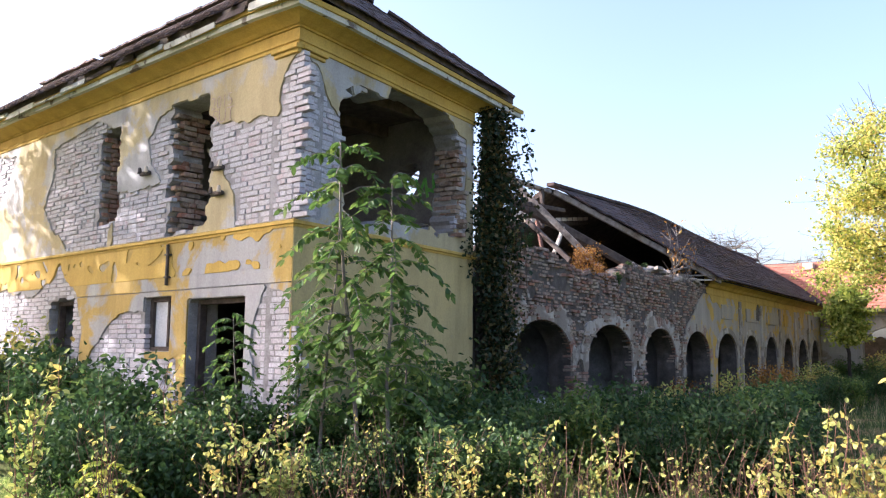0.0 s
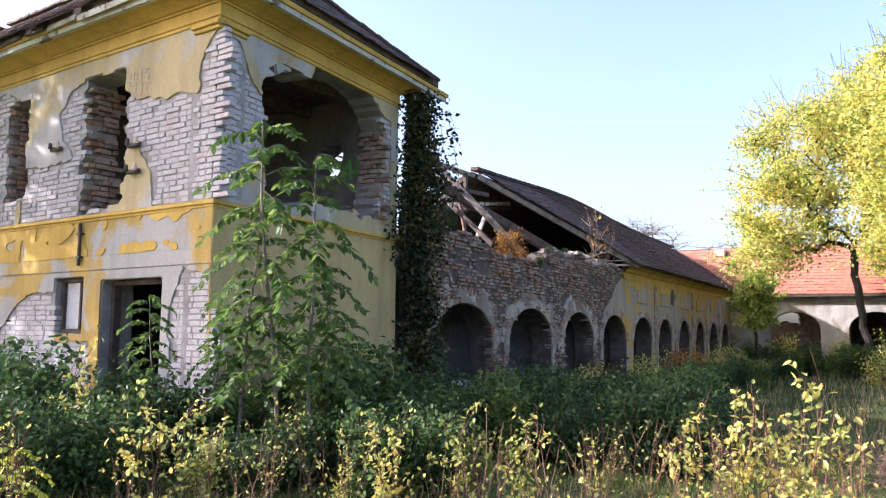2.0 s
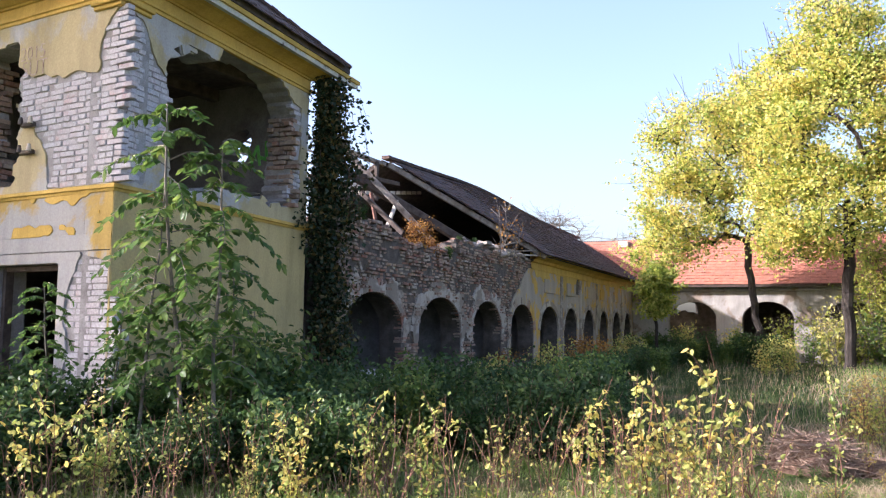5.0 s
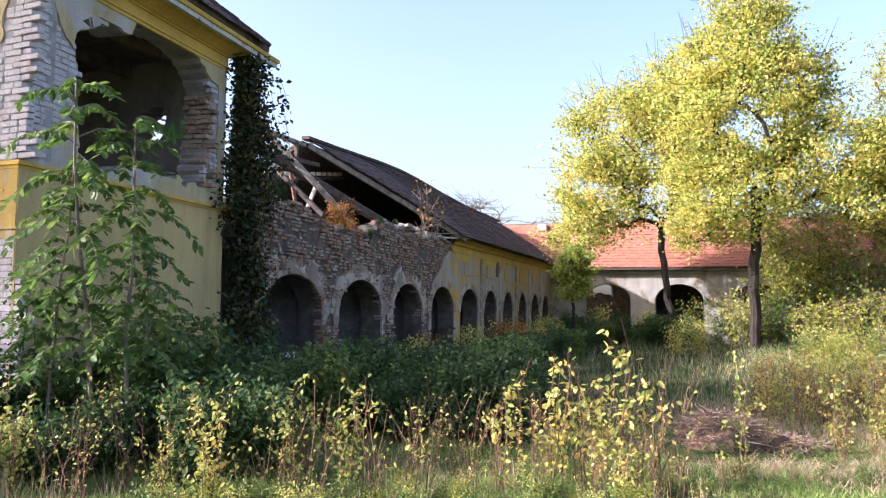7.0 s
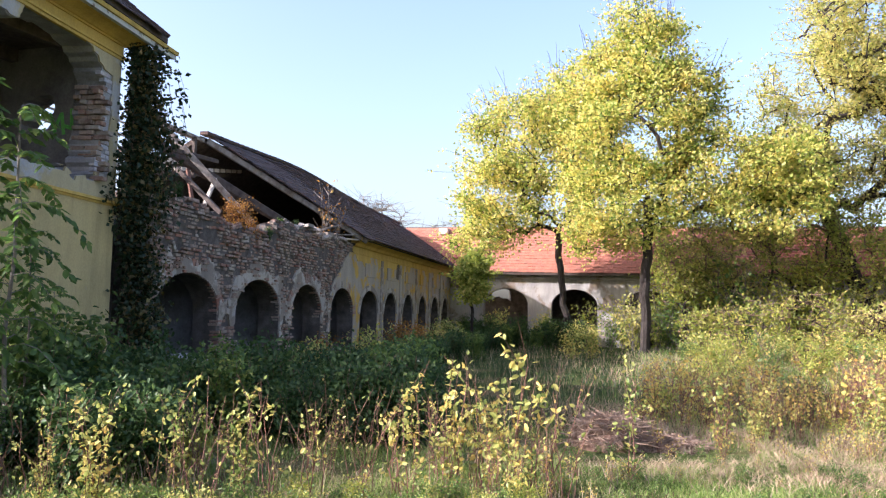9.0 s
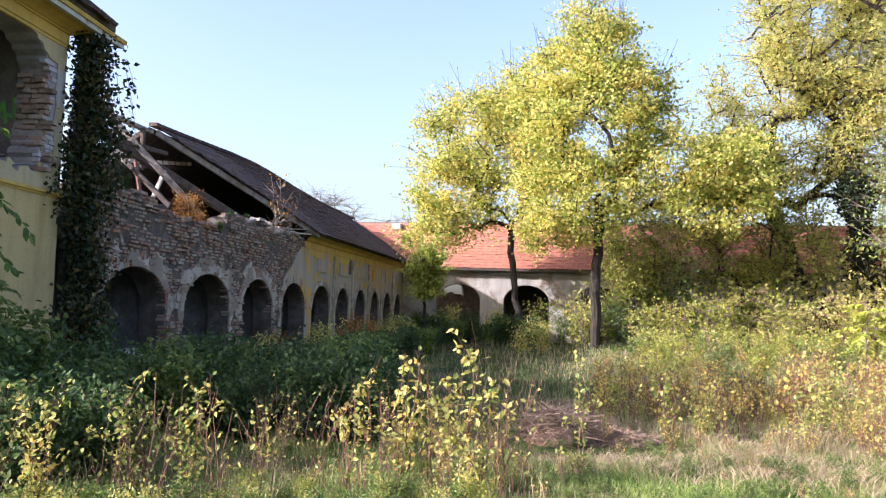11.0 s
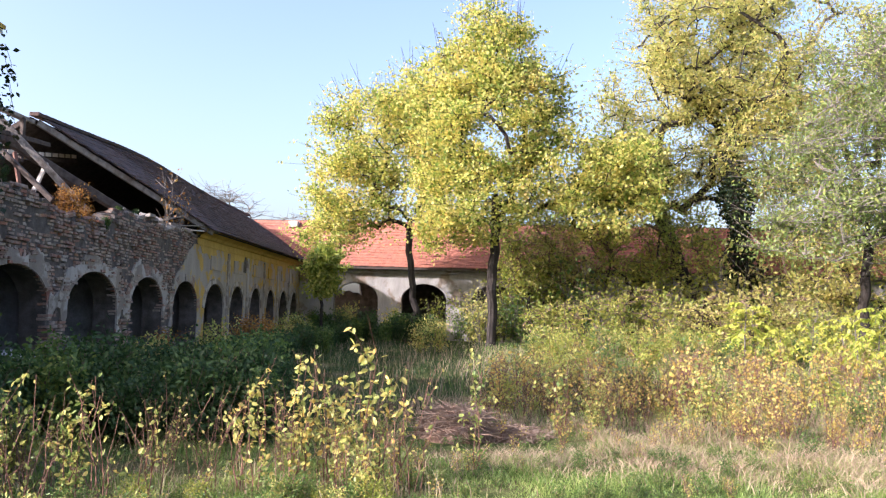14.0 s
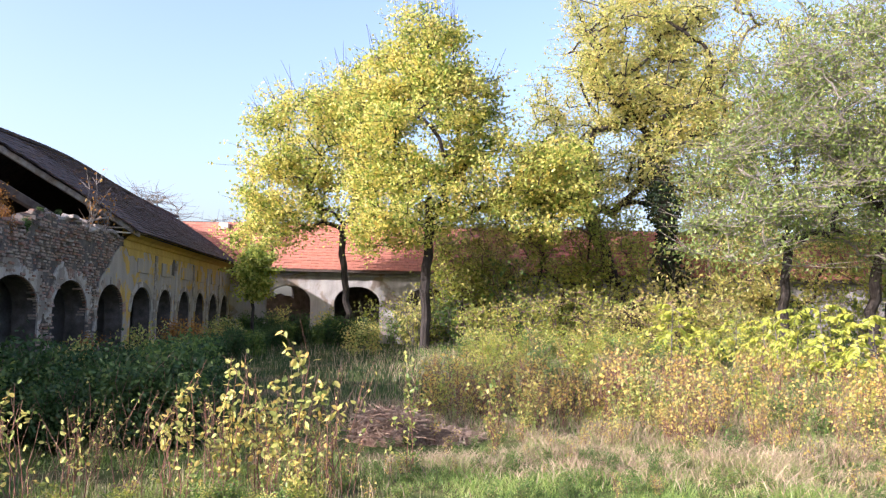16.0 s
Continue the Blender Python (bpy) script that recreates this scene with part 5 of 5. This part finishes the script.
for i, (x, y, h) in enumerate(((-24.5, 75, 12.5), (-29, 72, 11.0), (-18.5, 80, 10.0), (-12.5, 82, 9.5), (-33, 78, 12), (-8, 84, 9.5))):
    tree("bare_tree", (x, y, 0), [(x, y, h - 2.6, 3.6, 2.5, 2.7)], "bare far tree behind the roofs", L_RUST, 120 + i, 80, 0, 0.2, 0.2, h * 0.6, (0, 0), 0.8, None, M_TWIG_GREY, 6, group="bare trees behind the roofs", clear=h * 0.3, tw=2.0)


def trunk_ivy():
    g = np.random.default_rng(31)
    t = thing("trunk_ivy", Matrix.Translation((11.6, 37.8, 0)), "thick dark ivy round the trunk of the grove tree", "ivy")
    n = 6500
    z = g.uniform(0.1, 9.5, n)
    r = (0.95 - 0.05 * z) * g.uniform(0.5, 1.0, n) * (1 + 0.4 * np.sin(z * 2.1))
    a = g.uniform(0, 6.28, n)
    P = np.stack([np.cos(a) * r - 0.9 * z / 9.5, np.sin(a) * r, z], 1)
    leaves("foliage", P, 0.15, L_IVY, t, g, width=0.9)


trunk_ivy()


def wall_ivy():
    """Ivy and creeper that hide the joint of house and wing."""
    g = np.random.default_rng(33)
    t = thing("wall_ivy", MR @ Matrix.Translation((WALL_R + 0.22, 0, 0)) @ Euler((0, 0, -math.pi / 2)).to_matrix().to_4x4(), "dark ivy climbing the corner of the house to the eaves", "ivy")
    n = 13000
    z = g.uniform(0, 1, n) ** 0.85 * 5.85
    lump = np.array([nz(k * 1.7, i % 7, 1.0, 91) for i, k in enumerate(z)])
    w = 0.30 + 0.2 * lump + 0.35 * np.clip(1.9 - z, 0, 2) * 0.6 + 0.3 * np.exp(-((z - 3.3) / 0.6) ** 2)
    y = 0.2 + g.normal(size=n) * np.clip(w, 0.1, 3) * 0.6 + 0.18 * np.clip(3.4 - z, 0, 3) * 0.6
    x = 0.04 + np.abs(g.normal(size=n)) * (0.17 + 0.14 * lump) + 0.25 * np.clip(1.6 - z, 0, 2) * g.uniform(0, 1, n)
    leaves("foliage", np.stack([x, y, z], 1), 0.078, L_IVY, t, g, width=0.9)
    leaves("dry_foliage", np.stack([x, y, z], 1)[:3000] + [0.06, 0.03, 0], 0.09, L_DEAD, t, g, width=0.8)
    # loose strands that hang off the eaves
    P = []
    bag = Bag()
    for k in range(34):
        yy, zz = g.uniform(0.1, 1.0), g.uniform(4.0, 5.9)
        xx = g.uniform(0.1, 0.55)
        ln = g.uniform(0.5, 1.3)
        q = np.array([[xx, yy, zz], [xx + 0.06, yy + g.uniform(0, 0.2), zz - ln * 0.5], [xx + 0.05, yy + g.uniform(0, 0.3), zz - ln]])
        bag.add(tube(q, [0.005, 0.004, 0.003], 3))
        s = g.uniform(0, 1, (18, 1))
        P.append(q[0] * (1 - s) + q[2] * s + g.normal(size=(18, 3)) * 0.05)
    for k in range(7):
        yy = g.uniform(0.05, 0.9)
        q = [np.array([0.1 + 0.08 * math.sin(i * 1.7 + k), yy + 0.12 * math.sin(i * 1.1 + k * 2) - 0.06 * i * (yy > 0.4), 0.9 * i]) for i in range(7)]
        bag.add(tube(q, [0.035 - 0.004 * i for i in range(7)], 5))
    leaves("hanging_foliage", np.vstack(P), 0.1, L_IVY, t, g, width=0.85)
    link("stem_tangle", bag.mesh("stem_tangle"), M_TWIG, t, "brown woody creeper stems")["kind"] = "stuff"


wall_ivy()

# ---------------------------------------------------------------- saplings, bushes, weeds
SAPS = [stems_and_leaves("sapling", "yellowing sapling with round leaves on slim stems", "sapling", 200 + i, 3 + i % 3, 1.5, 0.22, 0.008, M_RED_STEM, L_SAPLING, 150 + 50 * (i % 3), 0.07, 3, 0.2, 0.6, "yellowing saplings", single=True, spread=0.022) for i in range(6)]
STALKS = [stems_and_leaves("red_stalk", "nearly bare red-brown stalks with few yellow leaves", "sapling", 220 + i, 5, 1.5, 0.3, 0.0075, M_RED_STEM, L_SAPLING, 46, 0.062, 2, 0.3, 0.62, "bare red-brown stalks", single=True, spread=0.022) for i in range(4)]
DARKS = [stems_and_leaves("bush", "green leafy bush by the house wall, mostly with shade-darkened leaves", "bush", 240 + i, 9, 1.35, 0.42, 0.009, M_TWIG, L_GREEN if i == 1 else L_GREEN_SHADED, 1900, 0.088, 4, 0.1, 0.6, "bushes along the walls", 0.5, 0.10) for i in range(5)]
WEEDS = [stems_and_leaves("weed_clump", "dry reddish weeds with small yellow leaves", "weed", 260 + i, 16, 1.05, 0.3, 0.007, M_RED_STEM if i % 4 else M_TWIG, L_WEED, 105, 0.078, 3, 0.55, 0.7, "dry weeds in the meadow", spread=0.06) for i in range(4)]
LEGGY = [stems_and_leaves("leggy_weed", "upright red stems with yellow leaves on their upper half", "weed", 290 + i, 8, 1.35, 0.26, 0.007, M_RED_STEM, L_WEED, 84, 0.072, 2, 0.5, 0.8, "leggy yellow weeds", spread=0.045) for i in range(4)]
HERBS = [stems_and_leaves("herb_clump", "yellow-green herbs in the sun", "herb", 280 + i, 12, 0.95, 0.35, 0.006, M_TWIG, (L_YGREEN, L_SAPLING, L_GREEN, L_YGREEN)[i], 480, 0.075, 3, 0.1, 0.55, "herbs in the meadow", spread=0.09) for i in range(4)]
RUSTS = [stems_and_leaves("rust_bush", "rust and yellow bush among the weeds", "bush", 300 + i, 9, 1.4, 0.35, 0.008, M_TWIG, L_RUST if i else L_SAPLING, 800, 0.085, 4, 0.1, 0.6, "rust-coloured bushes", spread=0.1) for i in range(2)]
HEDGES = [stems_and_leaves("undergrowth", "dark tangled undergrowth below the trees", "bush", 310 + i, 12, 3.0, 0.45, 0.016, M_TWIG_GREY, (L_YGREEN, L_GREEN, L_PALE)[i], 560, 0.19, 7, 0.05, 0.65, "undergrowth of the grove", spread=0.2) for i in range(3)]
AILS = [pinnate("heaven_tree_sapling", "green tree-of-heaven sapling with feathered leaves", 320 + i, 3.0, 30, 0.54, L_AIL, 0.07, 0.28, "green feathered saplings", 14, leaflet=0.2) for i in range(4)]
PALES = [pinnate("pale_heaven_sapling", "yellow tree-of-heaven sapling with feathered leaves", 330 + i, 1.6, 13, 0.75, L_AILY, 0.1, 0.3, "yellow feathered saplings", 15, leaflet=0.19) for i in range(3)]

rp = random.Random(77)
tau = 2 * math.pi
# tall green saplings before the house corner
for az, d, h in ((-42.6, 8.9, 3.85), (-40.6, 9.0, 3.5), (-45.6, 9.1, 3.0), (-39.4, 9.6, 2.35), (-50.3, 9.5, 1.95), (-37.6, 10.2, 1.8), (-35.8, 10.8, 1.5), (-47.2, 9.3, 1.9)):
    place(AILS[rp.randrange(4)], *polar(az, d), h / 3.0, rp.uniform(0, tau))
# bushes along the walls
for k in range(34):
    u = -9.8 + 9.8 * k / 33 + rp.uniform(-0.3, 0.3)
    p = ML @ Vector((u, -rp.uniform(0.4, 1.9), 0))
    place(DARKS[rp.randrange(5)], p.x, p.y, rp.uniform(0.5, 1.2), rp.uniform(0, tau))
for k in range(18):
    u = rp.uniform(0.0, 5.5)
    p = MR @ Vector((u, -rp.uniform(0.35, 2.2), 0))
    place(DARKS[(0, 2, 3, 4, 1)[k % 5]], p.x, p.y, rp.uniform(0.6, 1.1) if u < 3.0 else rp.uniform(0.35, 0.65), rp.uniform(0, tau))
for k in range(66):
    u = rp.uniform(6.5, 34.0)
    o = rp.uniform(0.8, 3.8)
    p = MA @ Vector((u, -o, 0))
    place(DARKS[rp.randrange(5)], p.x, p.y, rp.uniform(0.28, 0.46) + 0.09 * o * (u > 9), rp.uniform(0, tau))
for k in range(9):
    p = MA @ Vector((rp.uniform(6, 33), -rp.uniform(0.6, 2.6), 0))
    place(RUSTS[rp.randrange(2)], p.x, p.y, rp.uniform(0.6, 1.0), rp.uniform(0, tau))
for u, o, s in ((-6.3, 0.5, 1.5), (-6.7, 0.8, 1.15), (-5.9, 1.0, 1.1), (-3.2, 1.3, 0.9), (-2.6, 1.6, 1.0)):
    p = ML @ Vector((u, -o, 0))
    place(RUSTS[0], p.x, p.y, s, rp.uniform(0, tau))
for az, d, sc in ((-63.5, 8.4, 1.1), (-55.4, 8.8, 1.0)):
    place(SAPS[rp.randrange(6)], *polar(az, d), sc, rp.uniform(0, tau))
place(PALES[1], *polar(-58.4, 7.3), 0.42, rp.uniform(0, tau))
# shaded weeds between the house and the saplings
for k in range(54):
    az, d = rp.uniform(-62, -29), rp.uniform(7.8, 10.4)
    x, y = polar(az, d)
    if x < C0.x + 0.6 and y > C0.y - 0.6:
        continue
    place(DARKS[(0, 2, 3, 4)[k % 4]] if k % 3 else HERBS[rp.randrange(4)], x, y, rp.uniform(0.45, 0.85), rp.uniform(0, tau))
# the row of saplings nearest to the path
for az, d, h, kind in ((-8.0, 7.4, 1.55, 0), (-10.2, 7.6, 1.25, 1), (-15.3, 7.2, 1.2, 0), (-13.0, 7.3, 1.3, 2), (-21.8, 7.0, 1.2, 3), (-24.7, 7.0, 1.25, 3), (-6.2, 7.6, 1.2, 3), (-0.4, 8.2, 1.15, 1),
                       (-50.2, 7.2, 1.25, 0), (-57.7, 7.0, 1.1, 3), (-35.0, 7.0, 1.15, 0), (-44.4, 7.0, 1.0, 3), (-29.0, 7.1, 1.2, 3), (-27.0, 7.3, 1.1, 2),
                       (-31.5, 7.0, 1.05, 1), (-38.5, 7.1, 0.9, 3), (-18.6, 7.1, 1.05, 3)):
    p = STALKS[rp.randrange(4)] if kind == 3 else SAPS[rp.randrange(6)]
    place(p, *polar(az, d), h / 1.45, rp.uniform(0, tau))
for k in range(44):
    az, d = rp.uniform(-66, -2), rp.uniform(6.8, 8.6)
    if az < -40 and k % 4 > 1:
        continue
    p = STALKS[rp.randrange(4)] if k % 5 < 4 else SAPS[rp.randrange(6)]
    place(p, *polar(az, d), rp.uniform(0.42, 0.8), rp.uniform(0, tau))
for k in range(26):
    place(DARKS[rp.randrange(5)], rp.uniform(-8.6, -2.5), rp.uniform(34.5, 40.3), rp.uniform(0.65, 1.15), rp.uniform(0, tau))
for k in range(40):
    az, d = rp.uniform(3, 30), rp.uniform(12, 20)
    place(HERBS[2 + k % 2], *polar(az, d), rp.uniform(0.35, 0.65), rp.uniform(0, tau))
for k in range(150):
    az, d = rp.uniform(-12, 31), rp.uniform(6.9, 10.5)
    place((HERBS[2], HERBS[2], HERBS[2], WEEDS[0])[k % 4], *polar(az, d), rp.uniform(0.12, 0.28), rp.uniform(0, tau))
# low leafy herbs at the edge of the path
for k in range(60):
    az, d = rp.uniform(-40, -6), rp.uniform(6.45, 7.0)
    place(HERBS[(2, 1, 3, 2)[k % 4]], *polar(az, d), rp.uniform(0.2, 0.4), rp.uniform(0, tau))
# the sunny meadow: weeds, herbs, yellow bushes
for k in range(150):
    az, d = rp.uniform(0, 31), rp.uniform(9.4, 24)
    place((WEEDS if rp.random() < 0.85 else HERBS)[rp.randrange(4)], *polar(az, d), rp.uniform(0.4, 0.8) * (1.5 if k % 6 == 0 else 1) * min(1.0, 0.4 + (d - 9.4) * 0.2), rp.uniform(0, tau))
for k in range(78):
    az, d = rp.uniform(0.5, 31), rp.uniform(10.2, 16)
    place(LEGGY[rp.randrange(4)], *polar(az, d), rp.uniform(0.6, 1.0) * min(1.0, 0.5 + (d - 10.2) * 0.14), rp.uniform(0, tau))
for k in range(26):
    az, d = rp.uniform(1, 30), rp.uniform(10.2, 17)
    place((STALKS[rp.randrange(4)] if k % 3 else SAPS[rp.randrange(6)]), *polar(az, d), rp.uniform(0.5, 0.95), rp.uniform(0, tau))
for k in range(70):
    x, y = rp.uniform(1.5, 14), rp.uniform(21, 33)
    place((HERBS if rp.random() < 0.75 else WEEDS)[rp.randrange(4)], x, y, rp.uniform(0.8, 1.35), rp.uniform(0, tau))
for az, d, s in ((16.6, 25, 1.25), (17.3, 25.4, 1.2), (20.5, 24, 0.95), (22.5, 23, 1.0), (24.5, 22, 1.15), (26.2, 21, 1.2), (27.5, 20, 1.1), (23.4, 22.4, 1.0), (19.0, 24, 0.8), (29, 19.5, 1.1), (18.2, 26, 0.8), (21.6, 15, 0.5), (14.6, 13, 0.4)):
    place(PALES[rp.randrange(3)], *polar(az, d), s, rp.uniform(0, tau))
for k in range(12):
    x, y = rp.uniform(-2.6, 7), rp.uniform(36, 40.2)
    place(HEDGES[rp.randrange(3)], x, y, rp.uniform(0.6, 1.0), rp.uniform(0, tau))
for k in range(24):
    x, y = rp.uniform(-1.5, 24), rp.uniform(34.5, 40.2)
    place(HEDGES[rp.randrange(3)], x, y, rp.uniform(0.7, 1.2) * (1.25 if x > 4 else 0.85), rp.uniform(0, tau))
for k in range(14):
    x, y = rp.uniform(11, 22), rp.uniform(27, 34)
    place(HEDGES[rp.randrange(3)], x, y, rp.uniform(0.5, 0.95), rp.uniform(0, tau))
for x, y, s in ((-2.4, 30, 1.0), (-1.7, 30.5, 0.9), (-6.5, 38.6, 1.3), (-4.6, 39.5, 1.2)):
    place(RUSTS[0], x, y, s, rp.uniform(0, tau))

for x, y, z, r in ((2.4, 33.2, 2.3, 1.2), (4.2, 32.6, 2.6, 1.4), (6.1, 32.8, 2.9, 1.4), (8.1, 32.2, 2.5, 1.3), (9.9, 31.6, 2.8, 1.4), (11.6, 32.4, 2.6, 1.3)):
    tree("thicket_tree", (x, y, 0), [(x, y, z * 0.5, r, r * 0.8, z * 0.42)], "low sunlit yellow-green shrub before the thicket", L_YGREEN if x < 7 else L_PALE, 170 + int(x * 3), 30, 26, 0.15, 0.05, z * 0.4, (0, 0), 0.4, None, M_TWIG, 5, group="thicket trees", clear=0.3)
for k in range(40):
    x, y = rp.uniform(1.2, 13), rp.uniform(27.5, 33)
    place(HERBS[rp.randrange(4)], x, y, rp.uniform(0.8, 1.4), rp.uniform(0, tau))

# dark bushes in the shade between the meadow and the arcade
rq = random.Random(78)
for k in range(34):
    az, d = rq.uniform(-31, -13), rq.uniform(9.6, 14.5)
    x, y = polar(az, d)
    place(DARKS[(0, 2, 3, 4, 1)[k % 5]], x, y, rq.uniform(0.5, 0.9), rq.uniform(0, tau))

# ---------------------------------------------------------------- grass


def grass(name, label, n, sample, height, width, material, seed, bend=0.28):
    g = np.random.default_rng(seed)
    x, y = sample(g, n)
    k = np.array([ground_height(a, b) for a, b in zip(x, y)])
    P = np.stack([x, y, k - 0.02], 1)
    h = height * g.uniform(0.5, 1.15, n) * np.array([0.75 + 1.1 * nz(a, b, 1.3, 19) for a, b in zip(x, y)]).clip(0.2, 2)
    h = h * np.where(((x + 0.1) / 1.4) ** 2 + ((y - 10.3) / 1.0) ** 2 < 1, 0.15, 1)
    a = g.uniform(0, 6.28, n)
    w = width * g.uniform(0.7, 1.3, n)
    s = np.stack([np.cos(a) * w, np.sin(a) * w, 0 * w], 1)
    b = g.normal(size=(n, 3)) * (h * bend)[:, None]
    b[:, 2] = h
    m = P + b * [0.35, 0.35, 0.6]
    V = np.stack([P - s, P + s, m + s * 0.75, m - s * 0.75, P + b], 1).reshape(-1, 3)
    i = np.arange(n)[:, None] * 5
    F = np.concatenate([i + [0, 1, 2], i + [0, 2, 3], i + [3, 2, 4]], 1).reshape(-1, 3)
    tagged(link(name, mesh_from(name, V, F), material), label, "grass", kind="stuff")


def sector(a0, a1, d0, d1):
    def f(g, n):
        a = np.radians(g.uniform(a0, a1, n))
        d = np.sqrt(g.uniform(d0 * d0, d1 * d1, n)) * g.normal(1, 0.04, n)
        a = a + g.normal(0, 0.05, n)
        return d * np.sin(a), d * np.cos(a)
    return f


grass("meadow_grass", "fresh green grass in the foreground", 130000, sector(-66, 32, 6.3, 11.5), 0.12, 0.0036, L_GRASS, 401, 0.6)
grass("yard_grass", "uneven long grass across the yard, darkened in colour for its shade", 80000, sector(-32, 32, 11, 38), 0.22, 0.007, L_GRASS_SHADED, 402, 0.5)
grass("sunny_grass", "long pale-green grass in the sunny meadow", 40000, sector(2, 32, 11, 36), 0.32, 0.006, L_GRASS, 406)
grass("dry_grass", "dry pale grass among the weeds", 46000, sector(-3, 33, 8.4, 15), 0.2, 0.0045, L_DRY, 403, 0.8)
grass("dry_grass", "dry pale grass at the back of the meadow", 16000, sector(0, 32, 15, 32), 0.3, 0.009, L_DRY, 407, 0.45)
grass("dry_grass", "dry pale grass scattered over the shaded yard", 3000, sector(-25, 2, 10, 36), 0.4, 0.005, L_DRY, 405)
grass("dry_grass", "dry pale grass below the saplings", 2500, sector(-66, -2, 6.5, 8.8), 0.33, 0.003, L_DRY, 404)


M_STRAW = grain_mat("straw", (0.14, 0.09, 0.065), (0.25, 0.175, 0.125), (0.36, 0.27, 0.20), 8, 60)


def brush_heap(x, y, rx, ry, h, seed, label):
    g = np.random.default_rng(seed)
    t = thing("brush_heap", Matrix.Translation((x, y, ground_height(x, y) - 0.03)), label, "heap", "heaps of cut brush")
    bm = bmesh.new()
    bmesh.ops.create_icosphere(bm, subdivisions=3, radius=1.0)
    for v in bm.verts:
        v.co = Vector((v.co.x * rx, v.co.y * ry, max(v.co.z, -0.05) * h)) * (1 + 0.18 * noise.noise(v.co * 2.5))
    part("core", bm, M_TWIG, t)
    bag = Bag()
    for k in range(700):
        a, r = g.uniform(0, 6.28), g.uniform(0, 1) ** 0.5
        p = np.array([math.cos(a) * r * rx, math.sin(a) * r * ry, h * math.sqrt(max(0.02, 1 - r * r))])
        d = g.normal(size=3) * [0.13, 0.12, 0.05]
        bag.add(tube([p - d, p + [0, 0, 0.02], p + d], [0.006, 0.006, 0.004], 3))
    link("twig_tangle", bag.mesh("twig_tangle"), M_STRAW, t)["kind"] = "stuff"


brush_heap(-0.36, 10.4, 0.46, 0.38, 0.40, 501, "low heap of dry cut brush in the grass")
brush_heap(0.34, 10.6, 0.42, 0.32, 0.15, 502, "flat grey heap of cut brush in the grass")


# growth on the broken wall top, and a rod on the roof
DRYS = [stems_and_leaves("wall_shrub", "small bare shrub with dry rust leaves on the wall top", "shrub", 350 + i, 4, 1.1, 0.45, 0.012, M_TWIG_GREY, L_RUST, 60, 0.07, 5, 0.6, 0.6, "dry shrubs on the wall") for i in range(2)]
for u, y, z, s, k in ((14.4, 0.1, 3.5, 1.45, 0), (15.4, 0.1, 3.5, 1.2, 1), (16.4, 0.2, 3.55, 1.0, 0)):
    p = MA @ Vector((u, y, z))
    place(DRYS[k], p.x, p.y, s, rp.uniform(0, tau), p.z)
for u, y, z, s in ((9.1, 0.1, 3.1, 0.6), (9.7, 0.05, 3.0, 0.45), (8.7, 0.2, 3.25, 0.42)):
    p = MA @ Vector((u, y, z))
    place(RUSTS[1], p.x, p.y, s, rp.uniform(0, tau), p.z)
for u, y, z, s in ((5.2, 0.1, 3.3, 0.35), (5.8, 0.2, 3.4, 0.3), (6.4, 0.1, 3.5, 0.25), (10.4, 0.0, 3.1, 0.25), (11.6, 0.2, 3.5, 0.2), (12.6, 0.2, 3.55, 0.2)):
    p = MA @ Vector((u, y, z))
    place(DARKS[rp.randrange(5)], p.x, p.y, s, rp.uniform(0, tau), p.z)


def roof_rod():
    p = ML @ Vector((-4.8, WALL_R / 2, 7.7))
    t = thing("lightning_rod", Matrix.Translation(p), "thin leaning metal rod on the house roof", "rod")
    b = Bag()
    b.add(tube([(0, 0, -0.2), (-0.02, 0, 0.4), (-0.06, 0, 0.95)], [0.012, 0.01, 0.006], 6))
    link("rod", b.mesh("rod"), M_METAL, t)


roof_rod()


def parapet():
    """What is left of a low wall in the first arch."""
    r = random.Random(91)
    t = thing("broken_parapet", MA @ Matrix.Translation((6.7, 0.1, 0)), "broken low wall of pale limed bricks in the first arch", "wall")
    for row in range(7):
        w = 1.15 - 0.09 * row
        x = -w
        while x < w:
            ln = r.uniform(0.2, 0.3)
            if row < 4 or r.random() > 0.3:
                bm = bmesh.new()
                add_box(bm, Matrix.Translation((x + ln / 2, r.uniform(-0.03, 0.03), 0.05 + row * 0.1)) @ Euler((r.uniform(-0.06, 0.06), r.uniform(-0.06, 0.06), r.uniform(-0.12, 0.12))).to_matrix().to_4x4(), ln - 0.012, 0.34, 0.092, 0.012)
                part("brick", bm, M_BRICK, t)
            x += ln
    return t


parapet()

# patterns of plants that were never set down are taken away
for proto in SAPS + STALKS + DARKS + WEEDS + LEGGY + HERBS + RUSTS + HEDGES + AILS + PALES + DRYS:
    if "set" not in proto:
        for ob in [*proto.children_recursive, proto]:
            bpy.data.objects.remove(ob)
